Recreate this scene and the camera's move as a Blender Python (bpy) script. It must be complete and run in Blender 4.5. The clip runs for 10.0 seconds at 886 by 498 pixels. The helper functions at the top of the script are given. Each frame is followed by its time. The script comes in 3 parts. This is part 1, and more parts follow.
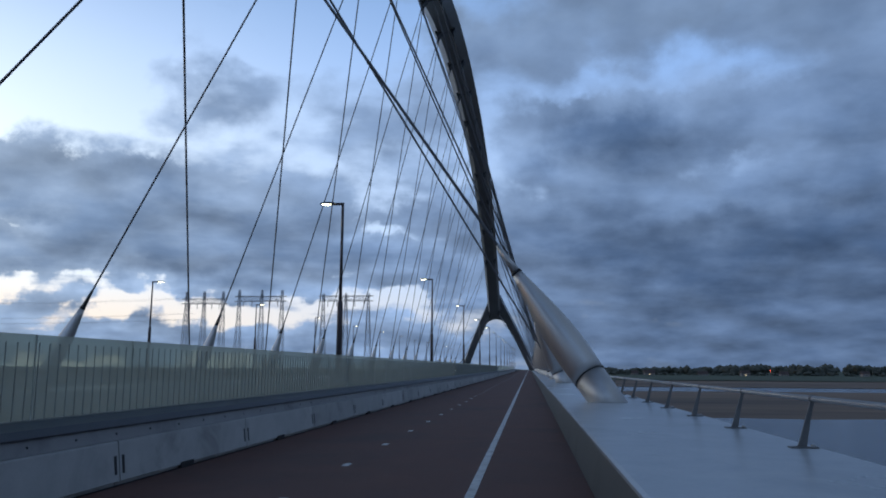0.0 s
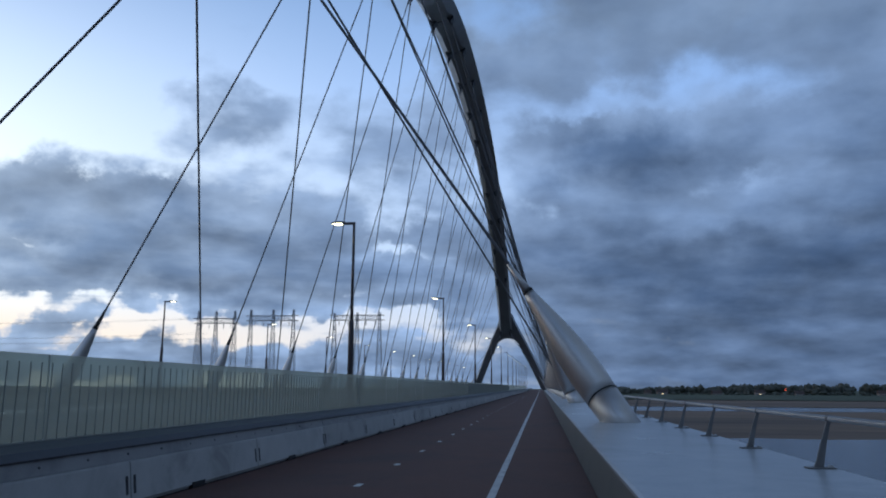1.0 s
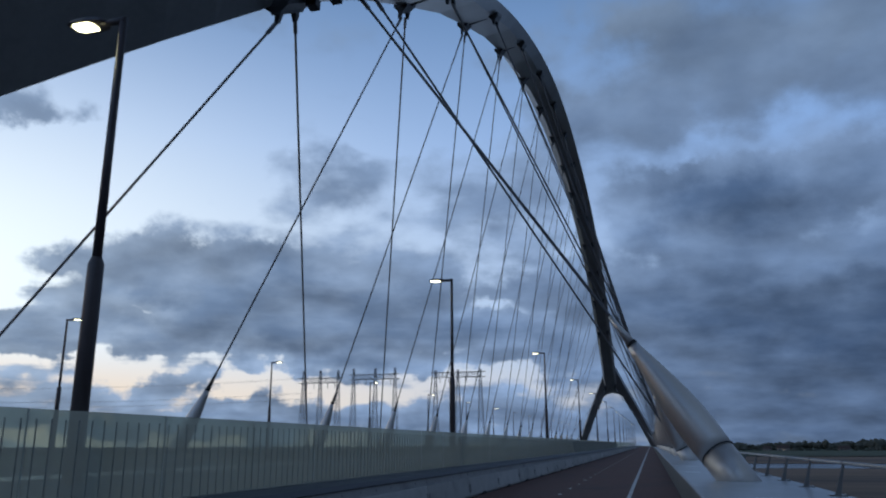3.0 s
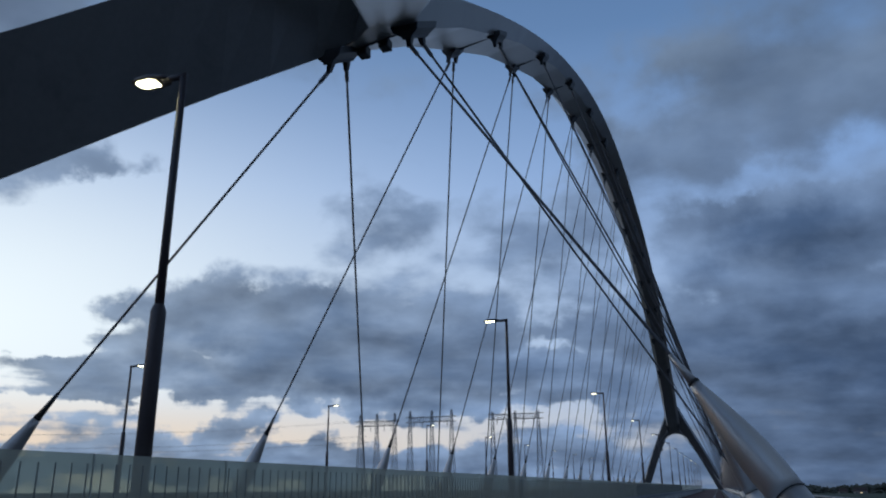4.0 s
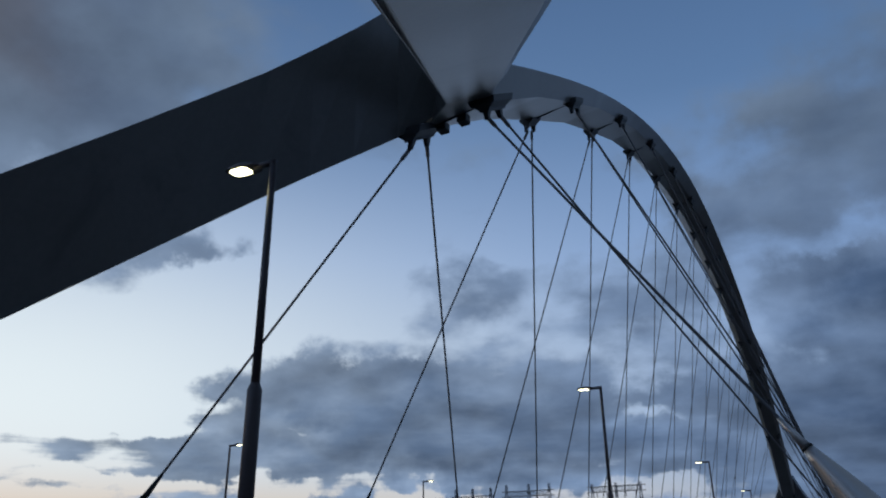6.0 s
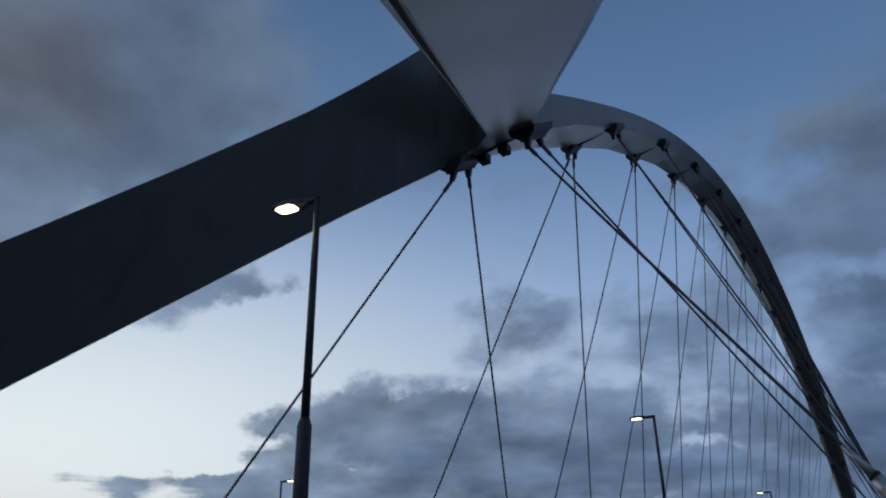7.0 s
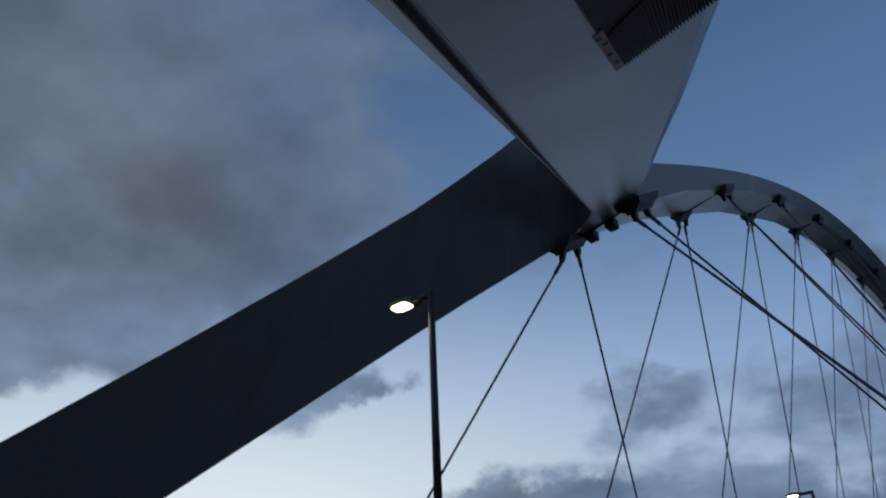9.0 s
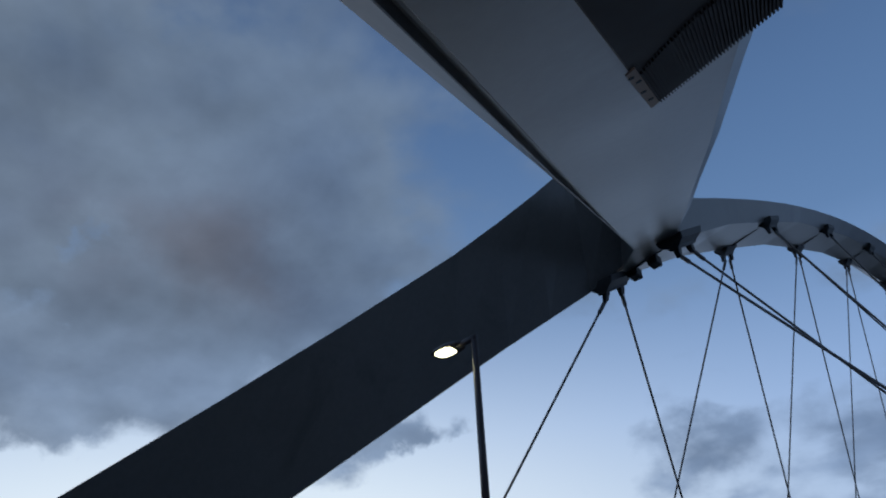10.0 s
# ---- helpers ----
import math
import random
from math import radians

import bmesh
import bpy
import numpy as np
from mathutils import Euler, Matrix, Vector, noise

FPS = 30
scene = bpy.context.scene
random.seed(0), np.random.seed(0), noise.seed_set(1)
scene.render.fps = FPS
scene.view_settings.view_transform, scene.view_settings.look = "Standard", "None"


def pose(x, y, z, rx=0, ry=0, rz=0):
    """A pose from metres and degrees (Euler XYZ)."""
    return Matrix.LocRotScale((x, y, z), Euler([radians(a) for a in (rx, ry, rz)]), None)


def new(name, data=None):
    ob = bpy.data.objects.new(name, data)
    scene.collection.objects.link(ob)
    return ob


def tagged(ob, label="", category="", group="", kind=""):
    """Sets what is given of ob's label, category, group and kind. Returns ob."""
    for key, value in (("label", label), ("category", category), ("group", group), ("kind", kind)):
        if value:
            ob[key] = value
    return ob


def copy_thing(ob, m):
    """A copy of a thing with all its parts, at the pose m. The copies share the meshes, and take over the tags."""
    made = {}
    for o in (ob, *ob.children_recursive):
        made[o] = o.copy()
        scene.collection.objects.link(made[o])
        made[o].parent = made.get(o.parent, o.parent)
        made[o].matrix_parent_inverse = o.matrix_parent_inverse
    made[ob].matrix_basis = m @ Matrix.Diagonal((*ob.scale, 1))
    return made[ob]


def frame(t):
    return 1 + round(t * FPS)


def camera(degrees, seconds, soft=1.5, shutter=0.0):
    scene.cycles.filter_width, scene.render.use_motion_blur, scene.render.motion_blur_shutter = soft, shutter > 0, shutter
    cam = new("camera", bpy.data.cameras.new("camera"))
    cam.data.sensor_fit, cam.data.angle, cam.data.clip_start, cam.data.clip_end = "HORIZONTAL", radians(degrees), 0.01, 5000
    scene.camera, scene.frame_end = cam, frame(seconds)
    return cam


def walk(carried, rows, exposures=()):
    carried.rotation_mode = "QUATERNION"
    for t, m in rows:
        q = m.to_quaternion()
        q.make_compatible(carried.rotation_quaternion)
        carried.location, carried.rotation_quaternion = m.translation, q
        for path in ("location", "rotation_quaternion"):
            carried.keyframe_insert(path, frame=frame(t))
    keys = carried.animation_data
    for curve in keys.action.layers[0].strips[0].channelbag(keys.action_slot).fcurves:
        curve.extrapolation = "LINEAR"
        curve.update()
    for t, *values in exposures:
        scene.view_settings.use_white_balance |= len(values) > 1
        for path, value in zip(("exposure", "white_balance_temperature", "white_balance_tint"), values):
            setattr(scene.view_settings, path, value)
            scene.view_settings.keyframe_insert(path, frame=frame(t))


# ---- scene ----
EYE = 1.45
TURNS = [
    (0.0, 98.8, -0.36, 6.39), (0.5, 99.21, -0.37, 6.59), (1.0, 100.22, -0.32, 7.24), (1.5, 101.08, -0.24, 8.91),
    (2.0, 102.04, -0.15, 10.85), (2.5, 103.04, -0.01, 12.71), (4.0, 107.43, 0.37, 19.01), (4.5, 108.81, 0.43, 20.71),
    (5.0, 110.3, 0.53, 22.39), (5.5, 111.61, 0.68, 24.17), (7.0, 115.12, 0.99, 29.76), (7.5, 116.68, 1.25, 31.8),
    (8.0, 118.23, 1.6, 34.41), (8.5, 119.88, 1.91, 36.98), (9.0, 121.99, 2.2, 39.98), (9.5, 123.97, 2.29, 42.2),
    (10.0, 125.46, 2.29, 43.71)]
cam = camera(60.3, 10.0, soft=1.9, shutter=0.5)
walk(cam, [(t, pose(0, 0, EYE, rx, ry, rz)) for t, rx, ry, rz in TURNS], exposures=[(0.0, 0.22), (1.0, 0.22), (2.5, 0.0), (4.5, -0.3), (5.5, -0.4), (7.5, -0.52), (9.0, -0.5), (9.5, -0.4), (10.0, -0.25)])


# ---- small helpers ----
def nodes_of(mat):
    mat.use_nodes = True
    nt = mat.node_tree
    nt.nodes.clear()
    return nt


class Net:
    """Short-hand for wiring node trees."""

    def __init__(self, nt):
        self.nt = nt

    def n(self, node_type, **props):
        node = self.nt.nodes.new(node_type)
        for key, value in props.items():
            if key == "op":
                node.operation = value
            elif key == "kind":
                node.blend_type = value
            elif key == "dtype":
                node.data_type = value
        return node

    def put(self, sock, value):
        if isinstance(value, bpy.types.NodeSocket):
            self.nt.links.new(value, sock)
        else:
            sock.default_value = value

    def math(self, op, a, b=0.0, c=0.0, clamp=False):
        node = self.n("ShaderNodeMath", op=op)
        node.use_clamp = clamp
        for sock, v in zip(node.inputs, (a, b, c)):
            self.put(sock, v)
        return node.outputs[0]

    def noise(self, vec, scale, detail=4.0, rough=0.55, dist=0.0):
        node = self.n("ShaderNodeTexNoise")
        if vec is not None:
            self.put(node.inputs["Vector"], vec)
        node.inputs["Scale"].default_value = scale
        node.inputs["Detail"].default_value = detail
        node.inputs["Roughness"].default_value = rough
        node.inputs["Distortion"].default_value = dist
        return node

    def ramp(self, fac, stops):
        node = self.n("ShaderNodeValToRGB")
        el = node.color_ramp.elements
        while len(el) < len(stops):
            el.new(0.5)
        for e, (p, c) in zip(el, stops):
            e.position, e.color = p, (*c, 1) if len(c) == 3 else c
        self.put(node.inputs[0], fac)
        return node.outputs[0]

    def mix(self, fac, a, b, kind="MIX"):
        node = self.n("ShaderNodeMix", dtype="RGBA", kind=kind)
        self.put(node.inputs[0], fac)
        for sock, v in ((node.inputs[6], a), (node.inputs[7], b)):
            self.put(sock, (*v, 1) if isinstance(v, tuple) and len(v) == 3 else v)
        return node.outputs[2]

    def smooth(self, v, lo, hi):
        node = self.n("ShaderNodeMapRange")
        node.interpolation_type = "SMOOTHSTEP"
        self.put(node.inputs[0], v)
        node.inputs[1].default_value, node.inputs[2].default_value = lo, hi
        return node.outputs[0]


def surface(name, low, high, rough=0.6, metal=0.0, scale=3.0, fine=60.0, bump=0.15, stain=None, stain_scale=0.6, spec=0.5, stretch=(1, 1, 1), per_piece=0.0):
    """A painted, worn or mineral surface: grain, larger stains, fine relief."""
    mat = bpy.data.materials.new(name)
    w = Net(nodes_of(mat))
    out, b = w.n("ShaderNodeOutputMaterial"), w.n("ShaderNodeBsdfPrincipled")
    w.put(out.inputs[0], b.outputs[0])
    tc, mp = w.n("ShaderNodeNewGeometry"), w.n("ShaderNodeMapping")
    w.put(mp.inputs[0], tc.outputs["Position"])
    mp.inputs["Scale"].default_value = stretch
    big, small = w.noise(mp.outputs[0], scale, 5, 0.6), w.noise(mp.outputs[0], fine, 3, 0.6)
    fac = w.math("ADD", w.math("MULTIPLY", big.outputs[0], 0.6), w.math("MULTIPLY", small.outputs[0], 0.4))
    col = w.ramp(fac, [(0.3, low), (0.7, high)])
    if stain:
        st = w.noise(mp.outputs[0], stain_scale, 6, 0.65, 0.5)
        col = w.mix(w.math("MULTIPLY", w.smooth(st.outputs[0], 0.5, 0.72), 0.7), col, stain)
    if per_piece:
        oi = w.n("ShaderNodeObjectInfo")
        hv = w.n("ShaderNodeHueSaturation")
        w.put(hv.inputs["Value"], w.math("ADD", 1 - per_piece / 2, w.math("MULTIPLY", oi.outputs["Random"], per_piece)))
        w.put(hv.inputs["Color"], col)
        col = hv.outputs[0]
    w.put(b.inputs["Base Color"], col)
    w.put(b.inputs["Roughness"], w.math("ADD", rough - 0.08, w.math("MULTIPLY", big.outputs[0], 0.16)))
    b.inputs["Metallic"].default_value = metal
    b.inputs["Specular IOR Level"].default_value = spec
    if bump:
        bp = w.n("ShaderNodeBump")
        bp.inputs["Strength"].default_value = bump
        bp.inputs["Distance"].default_value = 0.01
        w.put(bp.inputs["Height"], small.outputs[0])
        w.put(b.inputs["Normal"], bp.outputs[0])
    return mat


def mesh_of(name, bm, mat, smooth=False):
    me = bpy.data.meshes.new(name)
    bm.normal_update()
    for f in bm.faces:
        f.smooth = smooth
    bm.to_mesh(me)
    bm.free()
    for m in mat if isinstance(mat, (list, tuple)) else [mat]:
        me.materials.append(m)
    return me


def part(name, bm, mat, parent, label="", smooth=False):
    ob = new(name, mesh_of(name, bm, mat, smooth))
    ob.parent = parent
    if label:
        ob["label"] = label
    return ob


def thing(name, label, category, group="", at=(0, 0, 0), kind=""):
    ob = new(name)
    ob.empty_display_size = 0.2
    ob.location = at
    return tagged(ob, label, category, group, kind)


def box(bm, x0, x1, y0, y1, z0, z1):
    v = [bm.verts.new(p) for p in ((x0, y0, z0), (x1, y0, z0), (x1, y1, z0), (x0, y1, z0), (x0, y0, z1), (x1, y0, z1), (x1, y1, z1), (x0, y1, z1))]
    for f in ((3, 2, 1, 0), (4, 5, 6, 7), (0, 1, 5, 4), (1, 2, 6, 5), (2, 3, 7, 6), (3, 0, 4, 7)):
        bm.faces.new([v[i] for i in f])
    return v


def prism(bm, section, y0, y1):
    """A closed x-z outline, counter-clockwise seen from -y, drawn along y."""
    a = [bm.verts.new((x, y0, z)) for x, z in section]
    b = [bm.verts.new((x, y1, z)) for x, z in section]
    n = len(section)
    for i in range(n):
        bm.faces.new((a[i], a[(i + 1) % n], b[(i + 1) % n], b[i]))
    bm.faces.new(a[::-1])
    bm.faces.new(b)
    bmesh.ops.recalc_face_normals(bm, faces=bm.faces)


def bevel(bm, width, segments=2):
    bmesh.ops.bevel(bm, geom=list(bm.edges), offset=width, segments=segments, affect="EDGES", clamp_overlap=True)


def lathe(bm, a, b, profile, sides=16, cap=True, mitre=()):
    """Rings of (metres along, radius) on the axis from a towards b."""
    a, b = Vector(a), Vector(b)
    q = (b - a).normalized().to_track_quat("Z", "Y")
    rings = []
    axis = (b - a).normalized()
    for i, (s, r) in enumerate(profile):
        ring = [a + q @ Vector((r * math.cos(k * math.tau / sides), r * math.sin(k * math.tau / sides), s)) for k in range(sides)]
        if i in mitre:
            ring = [p - axis * 0.42 * (p.y - a.y - axis.y * s) for p in ring]
        rings.append([bm.verts.new(p) for p in ring])
    for r0, r1 in zip(rings, rings[1:]):
        for k in range(sides):
            bm.faces.new((r0[k], r0[(k + 1) % sides], r1[(k + 1) % sides], r1[k]))
    if cap:
        bm.faces.new(rings[0][::-1])
        bm.faces.new(rings[-1])


def rod(bm, a, b, r0, r1=None, sides=8):
    lathe(bm, a, b, [(0, r0), ((Vector(b) - Vector(a)).length, r0 if r1 is None else r1)], sides)


def loft(bm, rings):
    """Closed rings of equal length joined into a skin with ends."""
    vs = [[bm.verts.new(p) for p in ring] for ring in rings]
    n = len(vs[0])
    for r0, r1 in zip(vs, vs[1:]):
        for k in range(n):
            bm.faces.new((r0[k], r0[(k + 1) % n], r1[(k + 1) % n], r1[k]))
    bm.faces.new(vs[0][::-1])
    bm.faces.new(vs[-1])
    bmesh.ops.recalc_face_normals(bm, faces=bm.faces)


# ---- sky: a cloudy evening, still bright in the west (-x), dark in the east ----
world = bpy.data.worlds.new("evening_sky")
scene.world = world
world.use_nodes = True
world.node_tree.nodes.clear()
w = Net(world.node_tree)
w_out, w_bg = w.n("ShaderNodeOutputWorld"), w.n("ShaderNodeBackground")
w.put(w_out.inputs[0], w_bg.outputs[0])
geo = w.n("ShaderNodeTexCoord")
sep = w.n("ShaderNodeSeparateXYZ")
w.put(sep.inputs[0], geo.outputs["Generated"])
el0 = w.math("MULTIPLY", w.math("ARCSINE", sep.outputs[2]), 180 / math.pi)
az0 = w.math("MULTIPLY", w.math("ARCTAN2", sep.outputs[0], sep.outputs[1]), 180 / math.pi)
den = w.math("MAXIMUM", w.math("ADD", sep.outputs[2], 0.3), 0.06)
comb = w.n("ShaderNodeCombineXYZ")
w.put(comb.inputs[0], w.math("DIVIDE", sep.outputs[0], den))
w.put(comb.inputs[1], w.math("DIVIDE", sep.outputs[1], den))
puff = w.noise(comb.outputs[0], 3.6, 6, 0.47, 0.1)
fine = w.noise(comb.outputs[0], 10.0, 5, 0.5, 0.1)
# the same billows a little nearer the zenith: the difference lights their upper edges
above = w.n("ShaderNodeVectorMath", op="SCALE")
w.put(above.inputs[0], comb.outputs[0])
above.inputs["Scale"].default_value = 0.955
puff_above = w.noise(above.outputs[0], 3.6, 6, 0.47, 0.1)
relief = w.math("SUBTRACT", puff.outputs[0], puff_above.outputs[0])
# flat streaks low over the horizon
flat = w.n("ShaderNodeCombineXYZ")
w.put(flat.inputs[0], w.math("MULTIPLY", az0, 0.07))
w.put(flat.inputs[1], w.math("MULTIPLY", el0, 0.62))
streak = w.noise(flat.outputs[0], 1.0, 5, 0.5, 0.2)
east = w.smooth(az0, -14.0, 4.0)
# the outlines of the cloud bodies waver
warp = w.noise(geo.outputs["Generated"], 11.0, 7, 0.58, 0.0)
wsep = w.n("ShaderNodeSeparateColor")
w.put(wsep.inputs[0], warp.outputs["Color"])
az = w.math("ADD", az0, w.math("MULTIPLY", w.math("SUBTRACT", wsep.outputs[0], 0.5), 12.0))
el = w.math("ADD", el0, w.math("MULTIPLY", w.math("SUBTRACT", wsep.outputs[1], 0.5), 7.0))


def body(a, e, ra, re, amount, x=None, y=None):
    """A soft elliptical body at azimuth a and elevation e, in degrees."""
    dx = w.math("DIVIDE", w.math("SUBTRACT", az if x is None else x, a), ra)
    dy = w.math("DIVIDE", w.math("SUBTRACT", el if y is None else y, e), re)
    r2 = w.math("ADD", w.math("MULTIPLY", dx, dx), w.math("MULTIPLY", dy, dy))
    return w.math("MULTIPLY", w.math("EXPONENT", w.math("MULTIPLY", r2, -1.0)), amount)


WEST_BANK = [(-31, 10.3, 12, 2.7, 0.8), (-37, 12.4, 6, 2.2, 0.5), (-30, 13.2, 4, 1.4, 0.3), (-15, 9.4, 12, 2.2, 0.55), (-26, 7.4, 16, 1.3, 0.5), (-36, 9.6, 3, 0.7, -0.5), (-10.5, 9.9, 4, 0.7, -0.5),
             (-44, 7.6, 12, 1.2, 0.42), (-47, 8.7, 7, 0.6, 0.3), (-46, 6.4, 9, 0.45, 0.3), (-51, 4.7, 8, 0.45, 0.25), (-33.5, 4.2, 2.8, 1.2, 0.95), (-20, 5.0, 3.0, 1.3, 0.7), (-26, 5.0, 2.0, 0.8, 0.5), (-27, 4.4, 18, 1.1, -0.6), (-41, 3.9, 5, 0.9, 0.5), (-26, 1.4, 30, 1.1, 0.6), (-12, 5.5, 6, 0.7, 0.3)]
EAST_COVER = [(7, 16.6, 6.5, 2.3, 1.0), (9, 4.4, 9, 1.1, -0.08), (12, 8.6, 13, 1.9, 0.3), (-1, 13, 6, 1.2, -0.15), (9, 20.5, 10, 1.3, -0.2), (18, 7.5, 22, 5.5, 0.58), (5, 11.0, 7, 3.0, 0.28), (16.5, 14.5, 3.5, 2.5, -0.25), (-2, 15.5, 4, 2.5, -0.2), (23, 15, 8, 5, 0.28), (20, 27, 12, 5, 0.0), (-5, 24.5, 6, 3, -0.04), (-6, 19, 7, 4, 0.12), (70, 20, 50, 40, 0.5), (14, 3.6, 12, 0.5, -0.1), (16, 11.3, 9, 0.7, -0.2)]
HIGH = [(-96, 9, 30, 9, -0.7), (-37, 20, 9, 3.6, -0.45), (-13, 22, 11, 3.5, -0.15), (-21, 18.6, 7, 2.4, 0.12), (-53, 13, 13, 4.6, -0.8), (-43, 18, 5, 2.4, -0.35), (-44.6, 21.8, 4.5, 1.3, 0.5), (-23, 20, 10, 2.2, 0.18), (4, 28, 8, 6, 0.25), (-1, 20, 8, 4.5, 0.1), (-8, 24, 5, 1.5, 0.2), (-72, 36, 21, 11, 0.85), (-59, 33, 5, 3.2, 0.25),
        (-72.5, 33.5, 2.6, 1.4, -0.3), (-63, 23.5, 6, 2, -0.1), (-73, 17, 9, 2.6, -0.5), (-75, 30, 7, 5, -0.4), (-70, 40, 5, 2.5, -0.35), (-66, 27, 5, 2, 0.1), (-72, 24, 8, 3, 0.35), (-76, 36.8, 3.5, 1.8, -0.24), (-71, 33.6, 3, 1.8, -0.26), (-60, 34, 5, 3.5, 0.3), (-12, 37, 17, 8, -0.5), (-30, 27, 10, 3.5, -0.25)]
cover = w.math("ADD", w.math("MULTIPLY", w.math("SUBTRACT", puff.outputs[0], 0.5), 1.35), w.math("MULTIPLY", w.math("SUBTRACT", fine.outputs[0], 0.5), 0.35))
cover = w.math("MULTIPLY", cover, w.math("SUBTRACT", 1.0, w.math("MULTIPLY", east, 0.3)))
low = w.math("SUBTRACT", w.smooth(el0, 2.5, 5.0), w.smooth(el0, 8.5, 13.0))
cover = w.math("ADD", cover, w.math("MULTIPLY", w.math("MULTIPLY", w.math("SUBTRACT", streak.outputs[0], 0.5), 1.5), w.math("MULTIPLY", low, w.math("SUBTRACT", 1.0, east))))
for one in WEST_BANK + EAST_COVER + HIGH:
    cover = w.math("ADD", cover, body(*one))

west = body(-58, 10, 38, 14, 1.0, az0, el0)
up_fac = w.math("DIVIDE", w.math("MAXIMUM", el0, 0.0), 60.0)
clear = w.ramp(up_fac, [(0.0, (0.42, 0.47, 0.60)), (0.12, (0.40, 0.53, 0.80)), (0.36, (0.27, 0.43, 0.78)), (0.55, (0.145, 0.26, 0.50)), (0.9, (0.07, 0.13, 0.28))])
clear = w.mix(west, clear, (1.13, 1.17, 1.22))
east_low = w.math("MULTIPLY", w.smooth(az0, -10.0, 8.0), w.math("SUBTRACT", 1.0, w.smooth(el0, 2.0, 17.0)))
clear = w.mix(east_low, clear, (0.12, 0.165, 0.25))
peach = body(-46, 2.9, 34, 2.8, 1.0, az0, el0)
clear = w.mix(peach, clear, (1.0, 0.80, 0.66))
# the place where the sun went down
sunset = body(-94, 2.5, 27, 5.5, 0.9, az0, el0)
clear = w.mix(sunset, clear, (1.7, 1.0, 0.58))
thin = w.mix(west, (0.26, 0.36, 0.58), (0.40, 0.47, 0.60))
thin = w.mix(w.smooth(el0, 17.0, 32.0), thin, (0.21, 0.275, 0.40))
thick = w.mix(body(-68, 34, 16, 10, 0.6, az0, el0), (0.074, 0.122, 0.232), (0.18, 0.20, 0.265))
roll = w.noise(comb.outputs[0], 5.2, 4, 0.45, 0.1)
thick = w.mix(body(-64, 33, 8, 6, 0.8), thick, (0.15, 0.155, 0.20))
thick = w.mix(w.math("MULTIPLY", west, 0.75), thick, (0.215, 0.285, 0.42))
shade = w.math("ADD", w.math("MULTIPLY", cover, 0.55), w.math("MULTIPLY", w.math("SUBTRACT", roll.outputs[0], 0.5), 0.75))
shade = w.smooth(w.math("ADD", shade, w.math("MULTIPLY", w.math("SUBTRACT", fine.outputs[0], 0.5), 0.3)), -0.25, 0.85)
cloud = w.mix(shade, thin, thick)
cloud = w.mix(1.0, cloud, w.math("MAXIMUM", w.math("ADD", 1.0, w.math("MULTIPLY", relief, 1.5)), 0.55), "MULTIPLY")
cloud = w.mix(w.smooth(az0, -12.0, 12.0), cloud, w.mix(1.0, cloud, (0.84, 0.86, 0.88), "MULTIPLY"))
cloud = w.mix(w.math("MULTIPLY", east_low, 0.85), cloud, w.mix(1.0, cloud, (0.5, 0.52, 0.55), "MULTIPLY"))
# the cover behind, far from the afterglow, is a more neutral grey
back = w.smooth(w.math("ABSOLUTE", az0), 50.0, 95.0)
cloud = w.mix(back, cloud, w.mix(1.0, cloud, (1.07, 1.0, 0.91), "MULTIPLY"))
sky = w.mix(w.smooth(cover, -0.1, 0.22), clear, cloud)
sky = w.mix(1.0, sky, (0.93, 1.0, 1.01), "MULTIPLY")
# the ground side of the dome
sky = w.mix(w.smooth(el0, -2.0, 0.0), (0.03, 0.035, 0.04), sky)
w.put(w_bg.inputs[0], sky)
w_bg.inputs[1].default_value = 1.0


# ---- materials ----
ASPHALT_RED = surface("red_asphalt", (0.085, 0.034, 0.025), (0.14, 0.060, 0.045), 0.85, scale=0.8, fine=90, bump=0.5, stain=(0.045, 0.032, 0.03), stain_scale=0.25)
ASPHALT = surface("grey_asphalt", (0.04, 0.042, 0.044), (0.075, 0.077, 0.08), 0.8, scale=0.5, fine=60, bump=0.4)
CONCRETE = surface("precast_concrete", (0.34, 0.35, 0.35), (0.48, 0.485, 0.48), 0.8, scale=1.6, fine=70, bump=0.3, stain=(0.22, 0.22, 0.22), stain_scale=1.1, per_piece=0.25)
EDGE_CONCRETE = surface("edge_beam_concrete", (0.28, 0.29, 0.30), (0.37, 0.38, 0.39), 0.75, scale=1.2, fine=60, bump=0.2, stain=(0.15, 0.16, 0.17), stain_scale=0.7)
CAP_STEEL = surface("dark_blue_steel", (0.04, 0.048, 0.06), (0.065, 0.075, 0.09), 0.5, scale=1.5, fine=40, bump=0.05)
WHITE_PAINT = surface("worn_white_paint", (0.42, 0.42, 0.41), (0.68, 0.68, 0.66), 0.7, scale=5, fine=80, bump=0.2, stain=(0.2, 0.17, 0.16), stain_scale=4)
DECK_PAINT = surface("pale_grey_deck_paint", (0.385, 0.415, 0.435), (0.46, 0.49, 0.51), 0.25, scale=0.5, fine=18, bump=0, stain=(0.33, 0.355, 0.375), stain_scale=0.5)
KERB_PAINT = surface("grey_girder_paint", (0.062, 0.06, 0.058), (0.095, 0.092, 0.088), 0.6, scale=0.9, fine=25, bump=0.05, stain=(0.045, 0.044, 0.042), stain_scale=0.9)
SATIN = surface("satin_silver_paint", (0.50, 0.48, 0.46), (0.60, 0.58, 0.56), 0.42, metal=0.75, scale=0.8, fine=25, bump=0.02)
